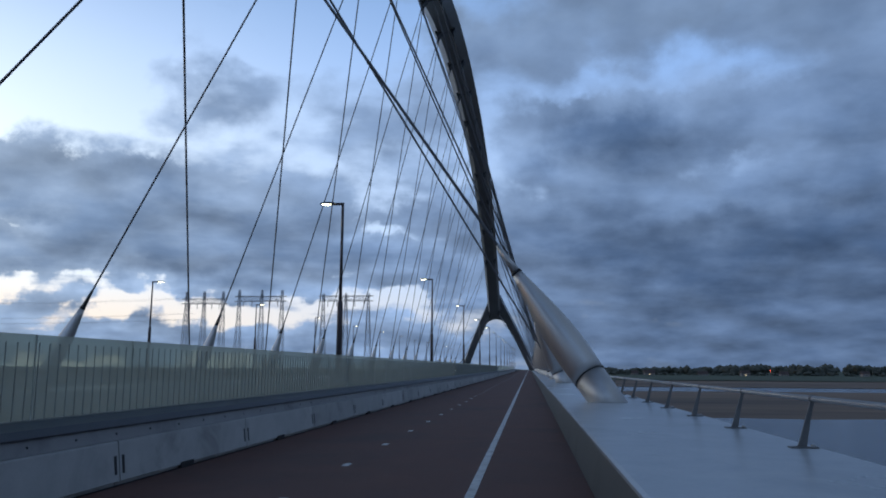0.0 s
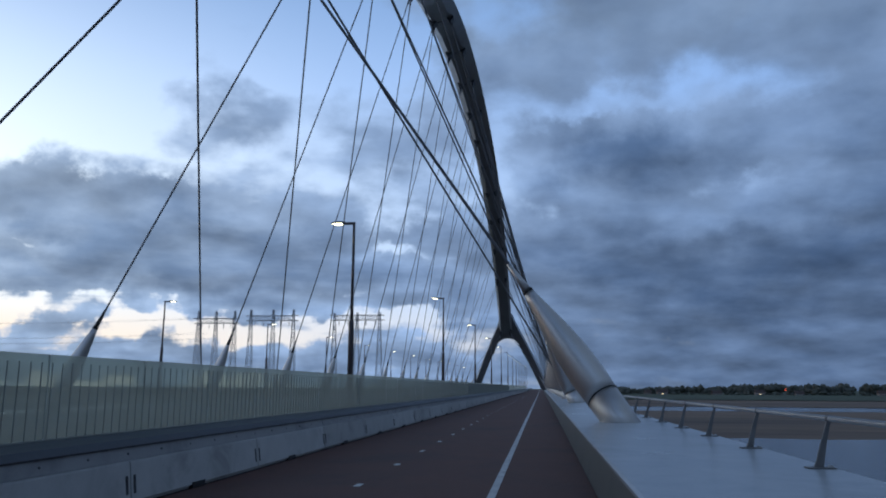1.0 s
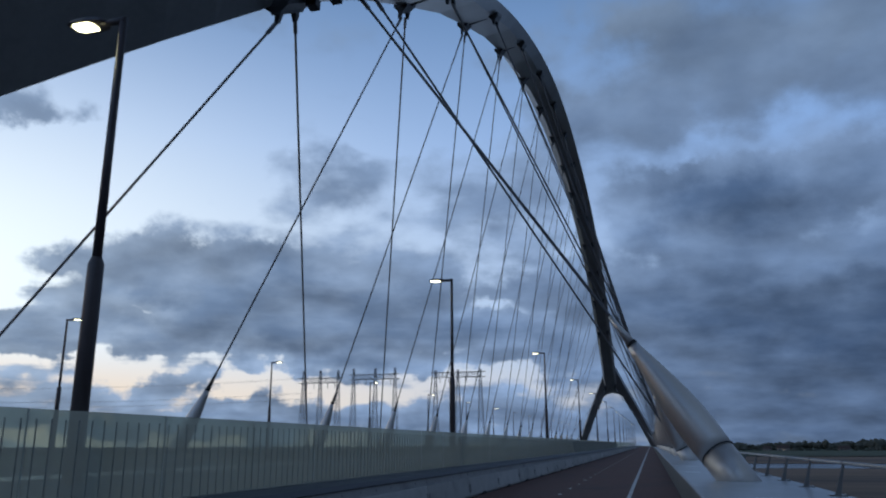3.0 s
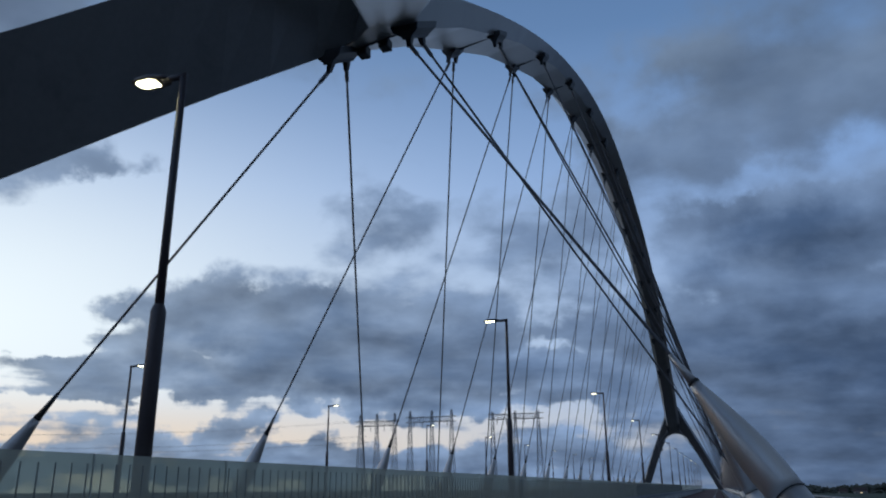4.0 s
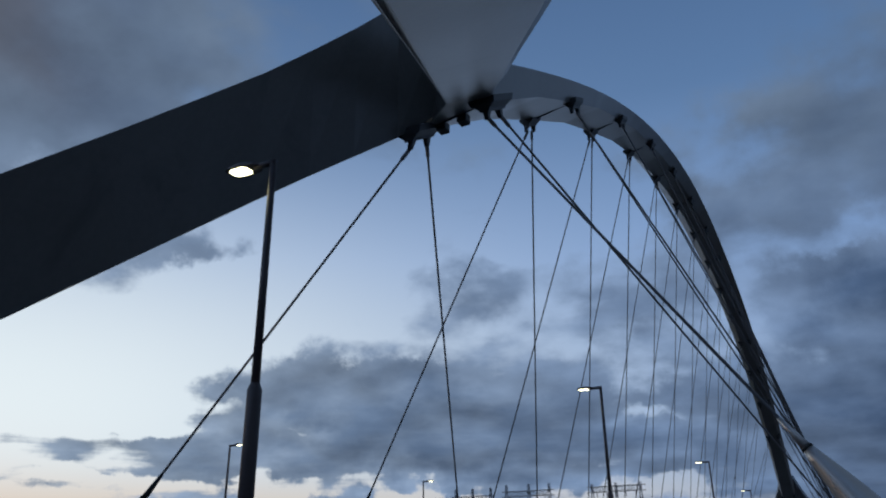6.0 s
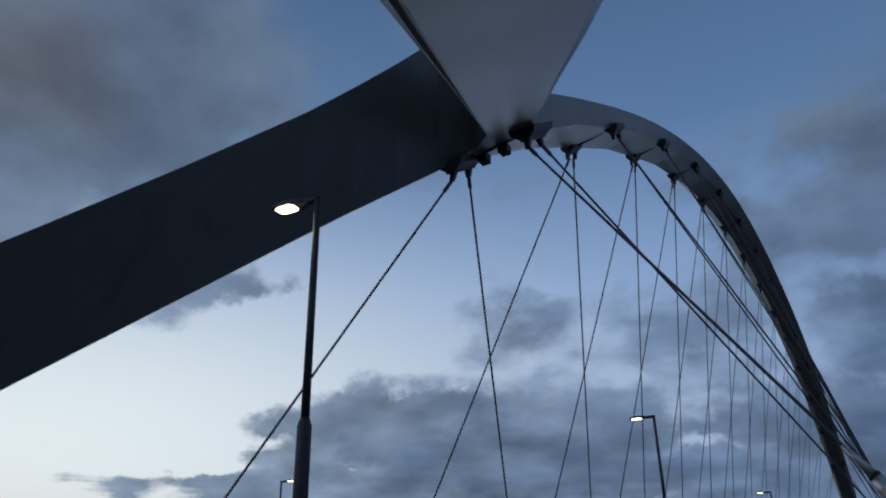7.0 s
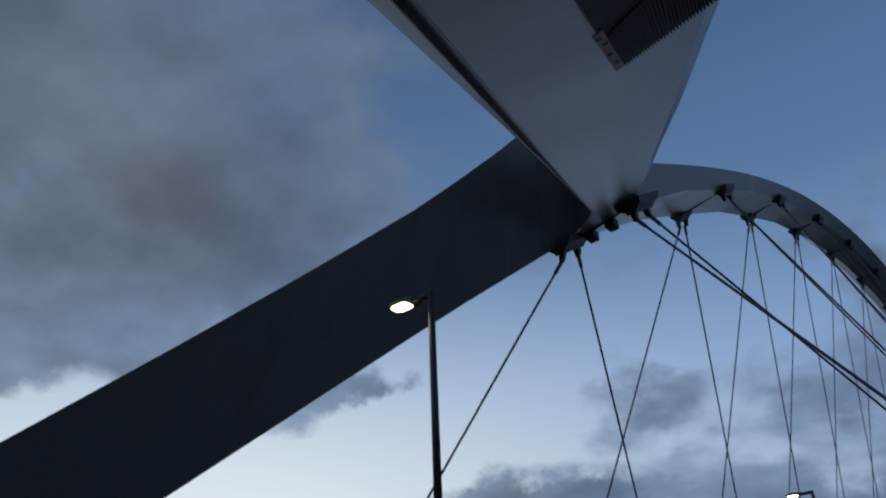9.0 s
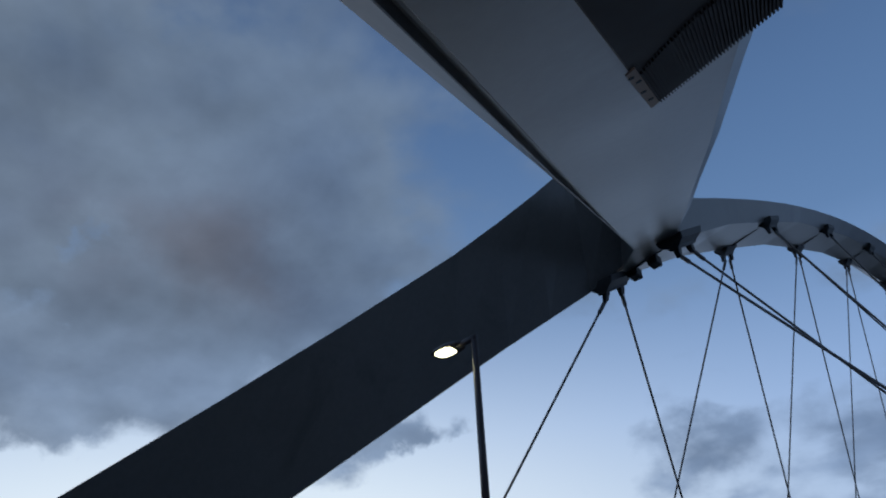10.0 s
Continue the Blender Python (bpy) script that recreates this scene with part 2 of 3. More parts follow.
ARCH_PAINT = surface("arch_grey_paint", (0.165, 0.165, 0.16), (0.215, 0.215, 0.21), 0.34, spec=1.0, metal=0.1, scale=0.25, fine=6, bump=0, stain=(0.13, 0.13, 0.128), stain_scale=0.35)
DARK_STEEL = surface("black_bracket_steel", (0.025, 0.027, 0.03), (0.045, 0.047, 0.05), 0.5, scale=3, fine=40, bump=0.05)
CABLE = surface("cable_sheath", (0.16, 0.165, 0.18), (0.22, 0.225, 0.24), 0.4, scale=2, fine=30, bump=0.05)
POLE = surface("dark_pole_paint", (0.065, 0.055, 0.057), (0.10, 0.085, 0.088), 0.4, metal=0.2, scale=2, fine=40, bump=0.03)
RAIL = surface("galvanised_rail", (0.32, 0.33, 0.34), (0.45, 0.46, 0.47), 0.4, metal=0.5, scale=3, fine=50, bump=0.05)
BLADE = surface("dark_galvanised_steel", (0.12, 0.12, 0.12), (0.19, 0.185, 0.18), 0.55, metal=0.3, scale=3, fine=50, bump=0.05)
BAR = surface("fence_bar_paint", (0.18, 0.195, 0.185), (0.25, 0.265, 0.25), 0.6, scale=2, fine=30, bump=0.0)
# steel made paler and bluish, with distance haze put into its colour
PYLON = surface("hazed_lattice_steel", (0.17, 0.18, 0.20), (0.24, 0.25, 0.27), 0.7, scale=0.2, fine=2, bump=0)
BOX_BLACK = surface("box_black", (0.011, 0.007, 0.006), (0.02, 0.013, 0.011), 0.6, scale=3, fine=40, bump=0.05, spec=0.15)
RUBBER = surface("black_seal", (0.012, 0.012, 0.013), (0.02, 0.02, 0.022), 0.6, scale=5, fine=50, bump=0.05)
GRASS = surface("meadow", (0.03, 0.046, 0.018), (0.06, 0.08, 0.034), 0.9, scale=0.01, fine=0.15, bump=0, stain=(0.06, 0.055, 0.035), stain_scale=0.006)
SAND = surface("river_sand", (0.05, 0.031, 0.02), (0.27, 0.17, 0.105), 0.9, scale=0.022, fine=0.2, bump=0, stain=(0.032, 0.024, 0.018), stain_scale=0.018, stretch=(0.13, 1.0, 1))
# leaf colour is lightened: distance haze is put into it
LEAF = surface("hazed_foliage", (0.058, 0.062, 0.047), (0.095, 0.095, 0.072), 0.95, scale=0.05, fine=0.6, bump=0)
ROOF = surface("far_roof_tiles", (0.05, 0.032, 0.028), (0.09, 0.06, 0.05), 0.8, scale=0.2, fine=2, bump=0)
WALL = surface("far_brick_wall", (0.2, 0.17, 0.15), (0.3, 0.27, 0.25), 0.8, scale=0.2, fine=2, bump=0)
BEIGE = surface("beige_end_plate", (0.32, 0.22, 0.16), (0.42, 0.3, 0.22), 0.6, scale=3, fine=40, bump=0.05)


def water_material():
    mat = bpy.data.materials.new("river_water")
    w = Net(nodes_of(mat))
    out, b = w.n("ShaderNodeOutputMaterial"), w.n("ShaderNodeBsdfPrincipled")
    w.put(out.inputs[0], b.outputs[0])
    g = w.n("ShaderNodeNewGeometry")
    n1 = w.noise(g.outputs["Position"], 0.35, 5, 0.6, 0.3)
    b.inputs["Base Color"].default_value = (0.03, 0.035, 0.035, 1)
    b.inputs["Roughness"].default_value = 0.12
    bp = w.n("ShaderNodeBump")
    bp.inputs["Strength"].default_value, bp.inputs["Distance"].default_value = 0.5, 0.25
    w.put(bp.inputs["Height"], n1.outputs[0])
    w.put(b.inputs["Normal"], bp.outputs[0])
    return mat


def glass_material():
    """Hazed, slightly green laminated sheet: clear, filmed with dirt and glossy."""
    mat = bpy.data.materials.new("green_laminated_sheet")
    w = Net(nodes_of(mat))
    out = w.n("ShaderNodeOutputMaterial")
    tr, df, gl = w.n("ShaderNodeBsdfTransparent"), w.n("ShaderNodeBsdfDiffuse"), w.n("ShaderNodeBsdfGlossy")
    tl = w.n("ShaderNodeBsdfTranslucent")
    tr.inputs[0].default_value = (0.80, 0.88, 0.81, 1)
    df.inputs[0].default_value = (0.42, 0.455, 0.42, 1)
    tl.inputs[0].default_value = (0.42, 0.455, 0.42, 1)
    gl.inputs["Roughness"].default_value = 0.08
    g = w.n("ShaderNodeNewGeometry")
    film = w.noise(g.outputs["Position"], 1.3, 5, 0.6)
    m0, m1, m2 = w.n("ShaderNodeMixShader"), w.n("ShaderNodeMixShader"), w.n("ShaderNodeMixShader")
    m0.inputs[0].default_value = 0.5
    w.put(m0.inputs[1], df.outputs[0])
    w.put(m0.inputs[2], tl.outputs[0])
    w.put(m1.inputs[0], w.math("ADD", 0.42, w.math("MULTIPLY", film.outputs[0], 0.16)))
    w.put(m1.inputs[1], tr.outputs[0])
    w.put(m1.inputs[2], m0.outputs[0])
    fr = w.n("ShaderNodeFresnel")
    fr.inputs[0].default_value = 1.3
    w.put(m2.inputs[0], w.math("MULTIPLY", fr.outputs[0], 0.4))
    w.put(m2.inputs[1], m1.outputs[0])
    w.put(m2.inputs[2], gl.outputs[0])
    w.put(out.inputs[0], m2.outputs[0])
    return mat


def glow(name, colour, strength):
    mat = bpy.data.materials.new(name)
    w = Net(nodes_of(mat))
    out, e = w.n("ShaderNodeOutputMaterial"), w.n("ShaderNodeEmission")
    e.inputs[0].default_value, e.inputs[1].default_value = (*colour, 1), strength
    w.put(out.inputs[0], e.outputs[0])
    return mat


WATER, GLASS = water_material(), glass_material()
LAMP_GLOW = glow("lamp_lens_lit", (1.0, 0.96, 0.60), 7)
FAR_GLOW = glow("far_window_lit", (1.0, 0.8, 0.5), 1.3)
RED_GLOW = glow("far_red_signal", (1.0, 0.12, 0.06), 2.5)
HEAD_GLOW = glow("headlight_lit", (1.0, 0.93, 0.75), 45)

# ---- the bridge's measures ----
AXIS = -10.4                      # the arch stands over this line
Y_MID = 127.0                     # the arch's crown
STEP = 14.35                      # from hanger to hanger
Y_NEAR, Y_FAR = -40.0, 420.0      # how far the deck is built
KERB_Z = 0.56                     # the girder's top beside the path
SIDE_R, SIDE_L = 2.04, -22.85     # the rows of hanger feet

# ---- land and river ----
LAND = -9.5


def ground():
    bm = bmesh.new()
    box(bm, -4500, 4500, -4500, 4500, LAND - 1, LAND - 0.5)
    tagged(new("ground", mesh_of("ground", bm, GRASS)), "flat dark green river meadows reaching the horizon", "ground", kind="structure")
    bm = bmesh.new()
    box(bm, -40, 2500, -1500, 540, LAND - 2.5, LAND)
    tagged(new("water", mesh_of("water", bm, WATER)), "grey rippled river water reflecting the evening sky", "river", kind="structure")


def bank(name, label, y0, y1, mat, z, x0=-30, x1=2600, seed=1, wob=14.0):
    """A sheet of shore with a wavering outline and a low crown."""
    bm = bmesh.new()
    n = 70
    rows = []
    for j in range(5):
        row = []
        for i in range(n + 1):
            x = x0 + (x1 - x0) * (i / n) ** 2
            f = j / 4
            y = y0 + (y1 - y0) * f + wob * noise.noise((x * 0.012, f * 1.5, seed * 7.1)) + wob * 0.4 * noise.noise((x * 0.05, f * 2, seed * 3.3))
            row.append(bm.verts.new((x, y, z + (0.9 * math.sin(f * math.pi) - 0.3))))
        rows.append(row)
    for a, b in zip(rows, rows[1:]):
        for i in range(n):
            bm.faces.new((a[i], a[i + 1], b[i + 1], b[i]))
    bmesh.ops.recalc_face_normals(bm, faces=bm.faces)
    tagged(new(name, mesh_of(name, bm, mat, True)), label, "river bank", kind="structure")


ground()
bank("sand_bank", "brown wet sand flat at the edge of the river", 185, 390, SAND, LAND + 0.3, seed=2)
bank("mud_bank", "strip of brown mud along the far shore", 475, 715, SAND, LAND + 0.5, seed=9, wob=9)
bank("far_bank", "low green river bank beyond the water", 700, 1500, GRASS, LAND + 1.2, seed=5, wob=8)

# ---- deck, path and road ----


def structure(name, label, category, bm, mat):
    return tagged(new(name, mesh_of(name, bm, mat)), label, category, kind="structure")


bm = bmesh.new()
box(bm, -4.96, 0.72, Y_NEAR, Y_FAR, -0.3, 0.0)
path = structure("bicycle_path", "dark red asphalt bicycle path with worn white markings", "bicycle path", bm, ASPHALT_RED)
bm = bmesh.new()
box(bm, -21.6, -5.9, Y_NEAR, Y_FAR, -0.35, -0.05)
structure("road", "grey asphalt carriageway of the bridge", "road", bm, ASPHALT)
bm = bmesh.new()
prism(bm, [(-24.2, 0.2), (-23.0, -2.6), (1.6, -2.6), (2.9, 0.2), (1.0, -0.32), (-22.0, -0.37)], Y_NEAR, Y_FAR)
structure("deck_girder", "grey painted steel girder under the deck", "bridge deck", bm, KERB_PAINT)

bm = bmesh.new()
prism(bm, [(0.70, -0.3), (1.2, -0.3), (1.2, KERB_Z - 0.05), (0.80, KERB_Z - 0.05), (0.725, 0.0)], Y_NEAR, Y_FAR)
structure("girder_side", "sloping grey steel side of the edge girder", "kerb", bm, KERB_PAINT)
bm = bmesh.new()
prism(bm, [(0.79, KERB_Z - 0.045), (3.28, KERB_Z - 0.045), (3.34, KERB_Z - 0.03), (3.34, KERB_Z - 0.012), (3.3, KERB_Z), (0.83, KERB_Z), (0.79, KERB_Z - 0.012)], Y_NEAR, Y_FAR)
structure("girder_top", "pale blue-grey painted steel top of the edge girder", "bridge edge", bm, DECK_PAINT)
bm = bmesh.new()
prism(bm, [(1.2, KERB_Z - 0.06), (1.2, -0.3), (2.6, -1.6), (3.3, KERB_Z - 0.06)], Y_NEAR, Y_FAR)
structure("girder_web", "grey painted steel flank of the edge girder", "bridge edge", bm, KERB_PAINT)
bm = bmesh.new()
prism(bm, [(-24.1, KERB_Z - 0.3), (-24.1, -1.2), (-21.6, -1.2), (-21.6, KERB_Z - 0.3)], Y_NEAR, Y_FAR)
structure("far_girder", "pale grey steel edge girder across the road", "bridge edge", bm, DECK_PAINT)

# painted lines on the path
bm = bmesh.new()
box(bm, -0.745, -0.635, Y_NEAR, Y_FAR, 0.001, 0.005)
part("edge_line", bm, WHITE_PAINT, path, "worn white painted edge line")
bm = bmesh.new()
box(bm, -0.05, 0.05, -0.15, 0.15, 0.001, 0.005)
dash = mesh_of("dash", bm, WHITE_PAINT)
for k in range(-3, 60):
    ob = new("dash", dash)
    ob.location = (-2.72, 11.5 + 3.1 * k, 0)
    ob.parent = path
for x in (-9.6, -17.6, -13.7):
    bm = bmesh.new()
    box(bm, x - 0.07, x + 0.07, Y_NEAR, Y_FAR, -0.049, -0.045)
    part("lane_line", bm, WHITE_PAINT, bpy.data.objects["road"], "white painted lane line")

# ---- barrier, cap and screen between path and road ----
BLOCK = 4.25


def barrier_block():
    root = thing("concrete_barrier", "precast concrete barrier block beside the red path", "barrier", "row of barrier blocks")
    bm = bmesh.new()
    prism(bm, [(-5.42, 0.0), (-5.03, 0.0), (-5.03, 0.048), (-4.965, 0.048), (-4.96, 0.06), (-5.015, 0.515), (-5.03, 0.53), (-5.42, 0.53)], 0.012, BLOCK - 0.012)
    part("block", bm, CONCRETE, root)
    bm = bmesh.new()
    box(bm, -5.0, -4.945, 1.65, 2.05, 0.003, 0.085)
    part("drainage_notch", bm, RUBBER, root, "dark drainage notch at the foot")
    for y in (0.09, BLOCK - 0.09):
        bm = bmesh.new()
        prism(bm, [(-5.0, 0.14), (-4.967, 0.14), (-4.992, 0.36), (-5.03, 0.36)], y - 0.028, y + 0.028)
        part("joint_slot", bm, RUBBER, root, "dark vertical slot beside the joint")
    return root


first = barrier_block()
Y_JOINT = 9.1
first.location = (0, Y_JOINT - 3 * BLOCK, 0)
for k in range(-2, 62):
    copy_thing(first, pose(0, Y_JOINT + k * BLOCK, 0))

bm = bmesh.new()
prism(bm, [(-5.42, 0.535), (-5.045, 0.535), (-5.06, 0.69), (-5.42, 0.69)], Y_NEAR, Y_FAR)
edge = structure("edge_beam", "grey edge beam strip with a row of anchor holes", "edge beam", bm, EDGE_CONCRETE)
bm = bmesh.new()
lathe(bm, (-5.05, 0, 0.615), (-4.9, 0, 0.615), [(-0.01, 0.013), (0.006, 0.013)], 8)
hole = mesh_of("anchor_hole", bm, RUBBER)
for k in range(0, 110):
    ob = new("anchor_hole", hole)
    ob.location = (0, 4.0 + 0.85 * k, 0)
    ob.parent = edge
bm = bmesh.new()
prism(bm, [(-5.45, 0.693), (-5.03, 0.693), (-5.015, 0.71), (-5.05, 0.79), (-5.22, 0.85), (-5.45, 0.85)], Y_NEAR, Y_FAR)
structure("barrier_cap", "dark blue-grey steel cap along the barrier", "barrier cap", bm, CAP_STEEL)

# ---- glass screen ----
PANEL = 2.05
screen = thing("glass_screen", "long hazed green glass screen between path and road", "glass screen", at=(-5.3, 0, 0.85))
bm = bmesh.new()
box(bm, -0.006, 0.006, 0.006, PANEL - 0.006, 0.0, 0.92)
pane = mesh_of("pane", bm, GLASS)
bm = bmesh.new()
box(bm, -0.008, 0.008, -0.005, 0.005, 0.0, 0.92)
joint = mesh_of("joint_strip", bm, surface("pale_joint_strip", (0.4, 0.44, 0.42), (0.5, 0.54, 0.52), 0.5, bump=0))
for k in range(-4, 130):
    ob = new("pane", pane)
    ob.location = (0, 1.62 + k * PANEL, 0)
    ob.parent = screen
    ob.visible_shadow = False
    if k < 60:
        ob = new("joint_strip", joint)
        ob.location = (0, 1.62 + k * PANEL, 0)
        ob.parent = screen

# ---- bar fence along the screen ----
fence = thing("bar_fence", "grey steel fence of upright bars along the glass screen", "fence", at=(-5.25, 0, 0.85))
bm = bmesh.new()
rod(bm, (0, 0, 0), (0, 0, 0.83), 0.0065, 0.0065, 6)
bar = mesh_of("bar", bm, BAR)
for k in range(300):
    ob = new("bar", bar)
    ob.location = (0, 2.0 + 0.18 * k, 0)
    ob.parent = fence
bm = bmesh.new()
box(bm, -0.012, 0.012, Y_NEAR, 150, 0.0, 0.02)
part("bottom_rail", bm, BAR, fence)
bm = bmesh.new()
for k in range(300, 700):
    box(bm, -0.008, 0.008, 2.0 + 0.18 * k - 0.008, 2.0 + 0.18 * k + 0.008, 0, 0.83)
part("far_bars", bm, BAR, fence, "row of distant fence bars")["kind"] = "stuff"

# ---- railing at the river side ----


def rail_post():
    root = thing("railing_post", "grey steel blade post leaning outward on a base plate", "railing post", "posts of the river railing")
    bm = bmesh.new()
    upper = []
    for z, x, half, t in ((0.0, 0.0, 0.012, 0.055), (0.02, 0.0, 0.012, 0.052), (0.1, 0.025, 0.012, 0.042), (0.28, 0.07, 0.012, 0.032), (0.5, 0.135, 0.012, 0.022), (0.53, 0.145, 0.01, 0.018)):
        upper.append([(x - t, -half, z), (x + t, -half, z), (x + t, half, z), (x - t, half, z)])
    loft(bm, upper)
    part("blade", bm, BLADE, root)
    bm = bmesh.new()
    box(bm, -0.14, 0.17, -0.07, 0.07, 0, 0.016)
    bevel(bm, 0.004, 1)
    part("base_plate", bm, BLADE, root)
    bm = bmesh.new()
    lathe(bm, (0.15, -0.032, 0.555), (0.15, 1, 0.555), [(0, 0.036), (0.004, 0.043), (0.06, 0.043), (0.064, 0.036)], 14)
    part("rail_clamp", bm, BLADE, root, "dark ring clamp round the handrail", smooth=True)
    for y in (-0.045, 0.045):
        bm = bmesh.new()
        rod(bm, (0.13, y, 0.012), (0.13, y, 0.036), 0.014, 0.014, 6)
        part("bolt", bm, RAIL, root)
    return root


post = rail_post()
post.location = (3.1, 9.4 - 2.93 * 3, KERB_Z)
for k in range(-2, 85):
    copy_thing(post, pose(3.1, 9.4 + 2.93 * k, KERB_Z))
bm = bmesh.new()
rod(bm, (3.25, Y_NEAR, KERB_Z + 0.555), (3.25, 270, KERB_Z + 0.555), 0.034, 0.034, 12)
tagged(new("handrail", mesh_of("handrail", bm, RAIL, True)), "round grey steel handrail on leaning posts", "handrail")

# ---- the arch ----


def under(y):
    """Height of the arch's underside above the path."""
    return 45.1 + EYE - 0.0006694 * abs(y - Y_MID) ** 2.3


def slope(y):
    return (under(y + 0.5) - under(y - 0.5))


# hanger nodes along the arch
NODES = [23.1] + [21.8 + STEP * i for i in range(1, 14)] + [2 * Y_MID - 22.7]
LIFT = 0.42                       # eastern bottom edge raised above the western to fit the camera's view


def soffit(y):
    """Height of the folded underside: straight from each node to a fold at mid-span."""
    for a, b in zip(NODES, NODES[1:]):
        if a <= y <= b:
            m = (a + b) / 2
            za, zm, zb = under(a), under(m) + 0.12, under(b)
            return za + (zm - za) * (y - a) / (m - a) if y < m else zm + (zb - zm) * (y - m) / (b - m)
    return under(y)


def ring(y, bottom, top, depth, x=AXIS):
    n = Vector((0, -slope(y), 1)).normalized()
    base = Vector((x, y, under(y)))
    up = base + n * (depth + LIFT)
    mid = base + n * (depth * 0.88 + LIFT)
    z = soffit(y)
    return [(x - bottom / 2, y, z), (x + bottom / 2, y, z + LIFT), (x + top / 2, mid.y, mid.z), (x + top / 2 - 0.25, up.y, up.z), (x - top / 2 + 0.25, up.y, up.z), (x - top / 2, mid.y, mid.z)]


def rib_size(y):
    e = min(1.0, abs(y - Y_MID) / 105.0)
    near = max(0.0, (e - 0.4) / 0.6) if y < Y_MID else 0.0
    return 1.7 + 1.2 * e ** 2.2, 3.95 - 0.25 * e ** 3 - 0.5 * near, 0.75 + 0.95 * e ** 6


arch = thing("arch", "slender grey steel arch with forked legs at both ends", "bridge arch", at=(0, 0, 0))
bm = bmesh.new()
stations = []
for a, b in zip(NODES, NODES[1:]):
    stations += [a + (b - a) * k / 4 for k in range(4)]
loft(bm, [ring(y, *rib_size(y)) for y in stations + [NODES[-1]]])
for e in bm.edges:
    e.smooth = not any(f.normal.z < -0.5 for f in e.link_faces) and e.calc_face_angle(0) < 0.35
part("rib", bm, ARCH_PAINT, arch, smooth=True)


def leg(stations):
    """A leg from stations of (left bottom, right bottom, right top, left top)."""
    bm = bmesh.new()
    loft(bm, stations)
    bmesh.ops.bevel(bm, geom=[e for e in bm.edges if len(e.link_faces) == 2 and e.calc_face_angle(0) > 0.5], offset=0.015, segments=1, affect="EDGES")
    return bm


def eyeward(x):
    """Shifts the western leg's upper edge towards the eye, fitting the camera's view."""
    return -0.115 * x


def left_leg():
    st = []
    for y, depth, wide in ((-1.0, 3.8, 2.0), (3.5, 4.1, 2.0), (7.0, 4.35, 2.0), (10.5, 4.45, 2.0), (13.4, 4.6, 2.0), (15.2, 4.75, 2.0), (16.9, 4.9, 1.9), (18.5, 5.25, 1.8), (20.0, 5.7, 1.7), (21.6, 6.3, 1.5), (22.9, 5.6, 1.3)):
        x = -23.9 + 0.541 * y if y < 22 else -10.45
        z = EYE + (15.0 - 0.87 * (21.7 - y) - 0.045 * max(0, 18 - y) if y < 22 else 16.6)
        # 0.885 and 0.115 pull the upper edge along sight lines to the eye
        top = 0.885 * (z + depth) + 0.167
        p = [(x - wide, y + 0.3, z + 0.1), (x, y, z), (x + eyeward(x), y - 0.115 * y, top), (x - wide - 1.2, y - 0.115 * y + 0.6, top - 1.1)]
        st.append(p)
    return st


def right_leg():
    st = []
    for y, edge, right, h, depth in ((-9.0, 1.9, 6.6, 0.5, 2.4), (-4.0, -0.25, 4.0, 0.5, 2.6), (2.0, -2.68, 1.25, 0.5, 2.8), (4.6, -3.68, -0.1, 0.48, 3.0), (7.6, -4.82, -1.5, 0.44, 3.0), (10.9, -6.06, -2.99, 0.38, 3.0),
                                     (15.0, -7.62, -4.97, 0.3, 2.9), (18.5, -8.98, -6.6, 0.2, 2.7), (21.2, -10.05, -8.0, 0.1, 2.4)):
        z = EYE + 2.8 + 0.6 * y
        left = -1.29 - 0.41 * y
        g = min(1.0, (left - edge) / 0.4)
        chamfer = min(0.28, 0.09 * (right - left))
        st.append([(left, y, z), (right - chamfer, y, z), (right, y, z + 0.16), (right, y, z + depth), (edge, y, z + depth), (edge, y, z + h), (left - 0.15 * g, y, z + 0.03), (left - 0.13 * g, y, z + 0.2 * g), (left - 0.02 * g, y, z + 0.2 * g)])
    # the end butts on the rib at its first node
    y, z = NODES[0] - 0.004, under(NODES[0])
    left, right = AXIS - 1.4, AXIS + 1.42
    st.append([(left, y, z), (right - 0.12, y, z + LIFT), (right, y, z + LIFT + 0.14), (right + 0.3, y, z + LIFT + 1.3), (left, y, z + LIFT + 1.3), (left - 0.02, y, z + 0.3), (left - 0.015, y, z + 0.03), (left - 0.012, y, z + 0.04), (left - 0.004, y, z + 0.04)])
    return st


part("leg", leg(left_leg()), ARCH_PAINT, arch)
part("leg", leg(right_leg()), ARCH_PAINT, arch)


def far_leg(side):
    st = []
    for dx, y, z, wide in ((0.6, 229.5, 20.6, 2.2), (1.1, 231.5, 19.3, 2.3), (1.9, 233.5, 17.6, 2.3), (3.2, 236.5, 15.2, 2.3), (5.0, 240.5, 11.8, 2.3), (7.4, 245.5, 7.2, 2.2), (10.3, 252.0, 1.0, 2.1), (11.2, 254.0, -1.0, 2.1)):
        x = AXIS + 0.3 + side * dx
        zz = z + EYE
        st.append([(x - wide / 2, y, zz), (x + wide / 2, y, zz), (x + wide / 2, y + 2.2, zz + 1.2), (x - wide / 2, y + 2.2, zz + 1.2)])
    return st


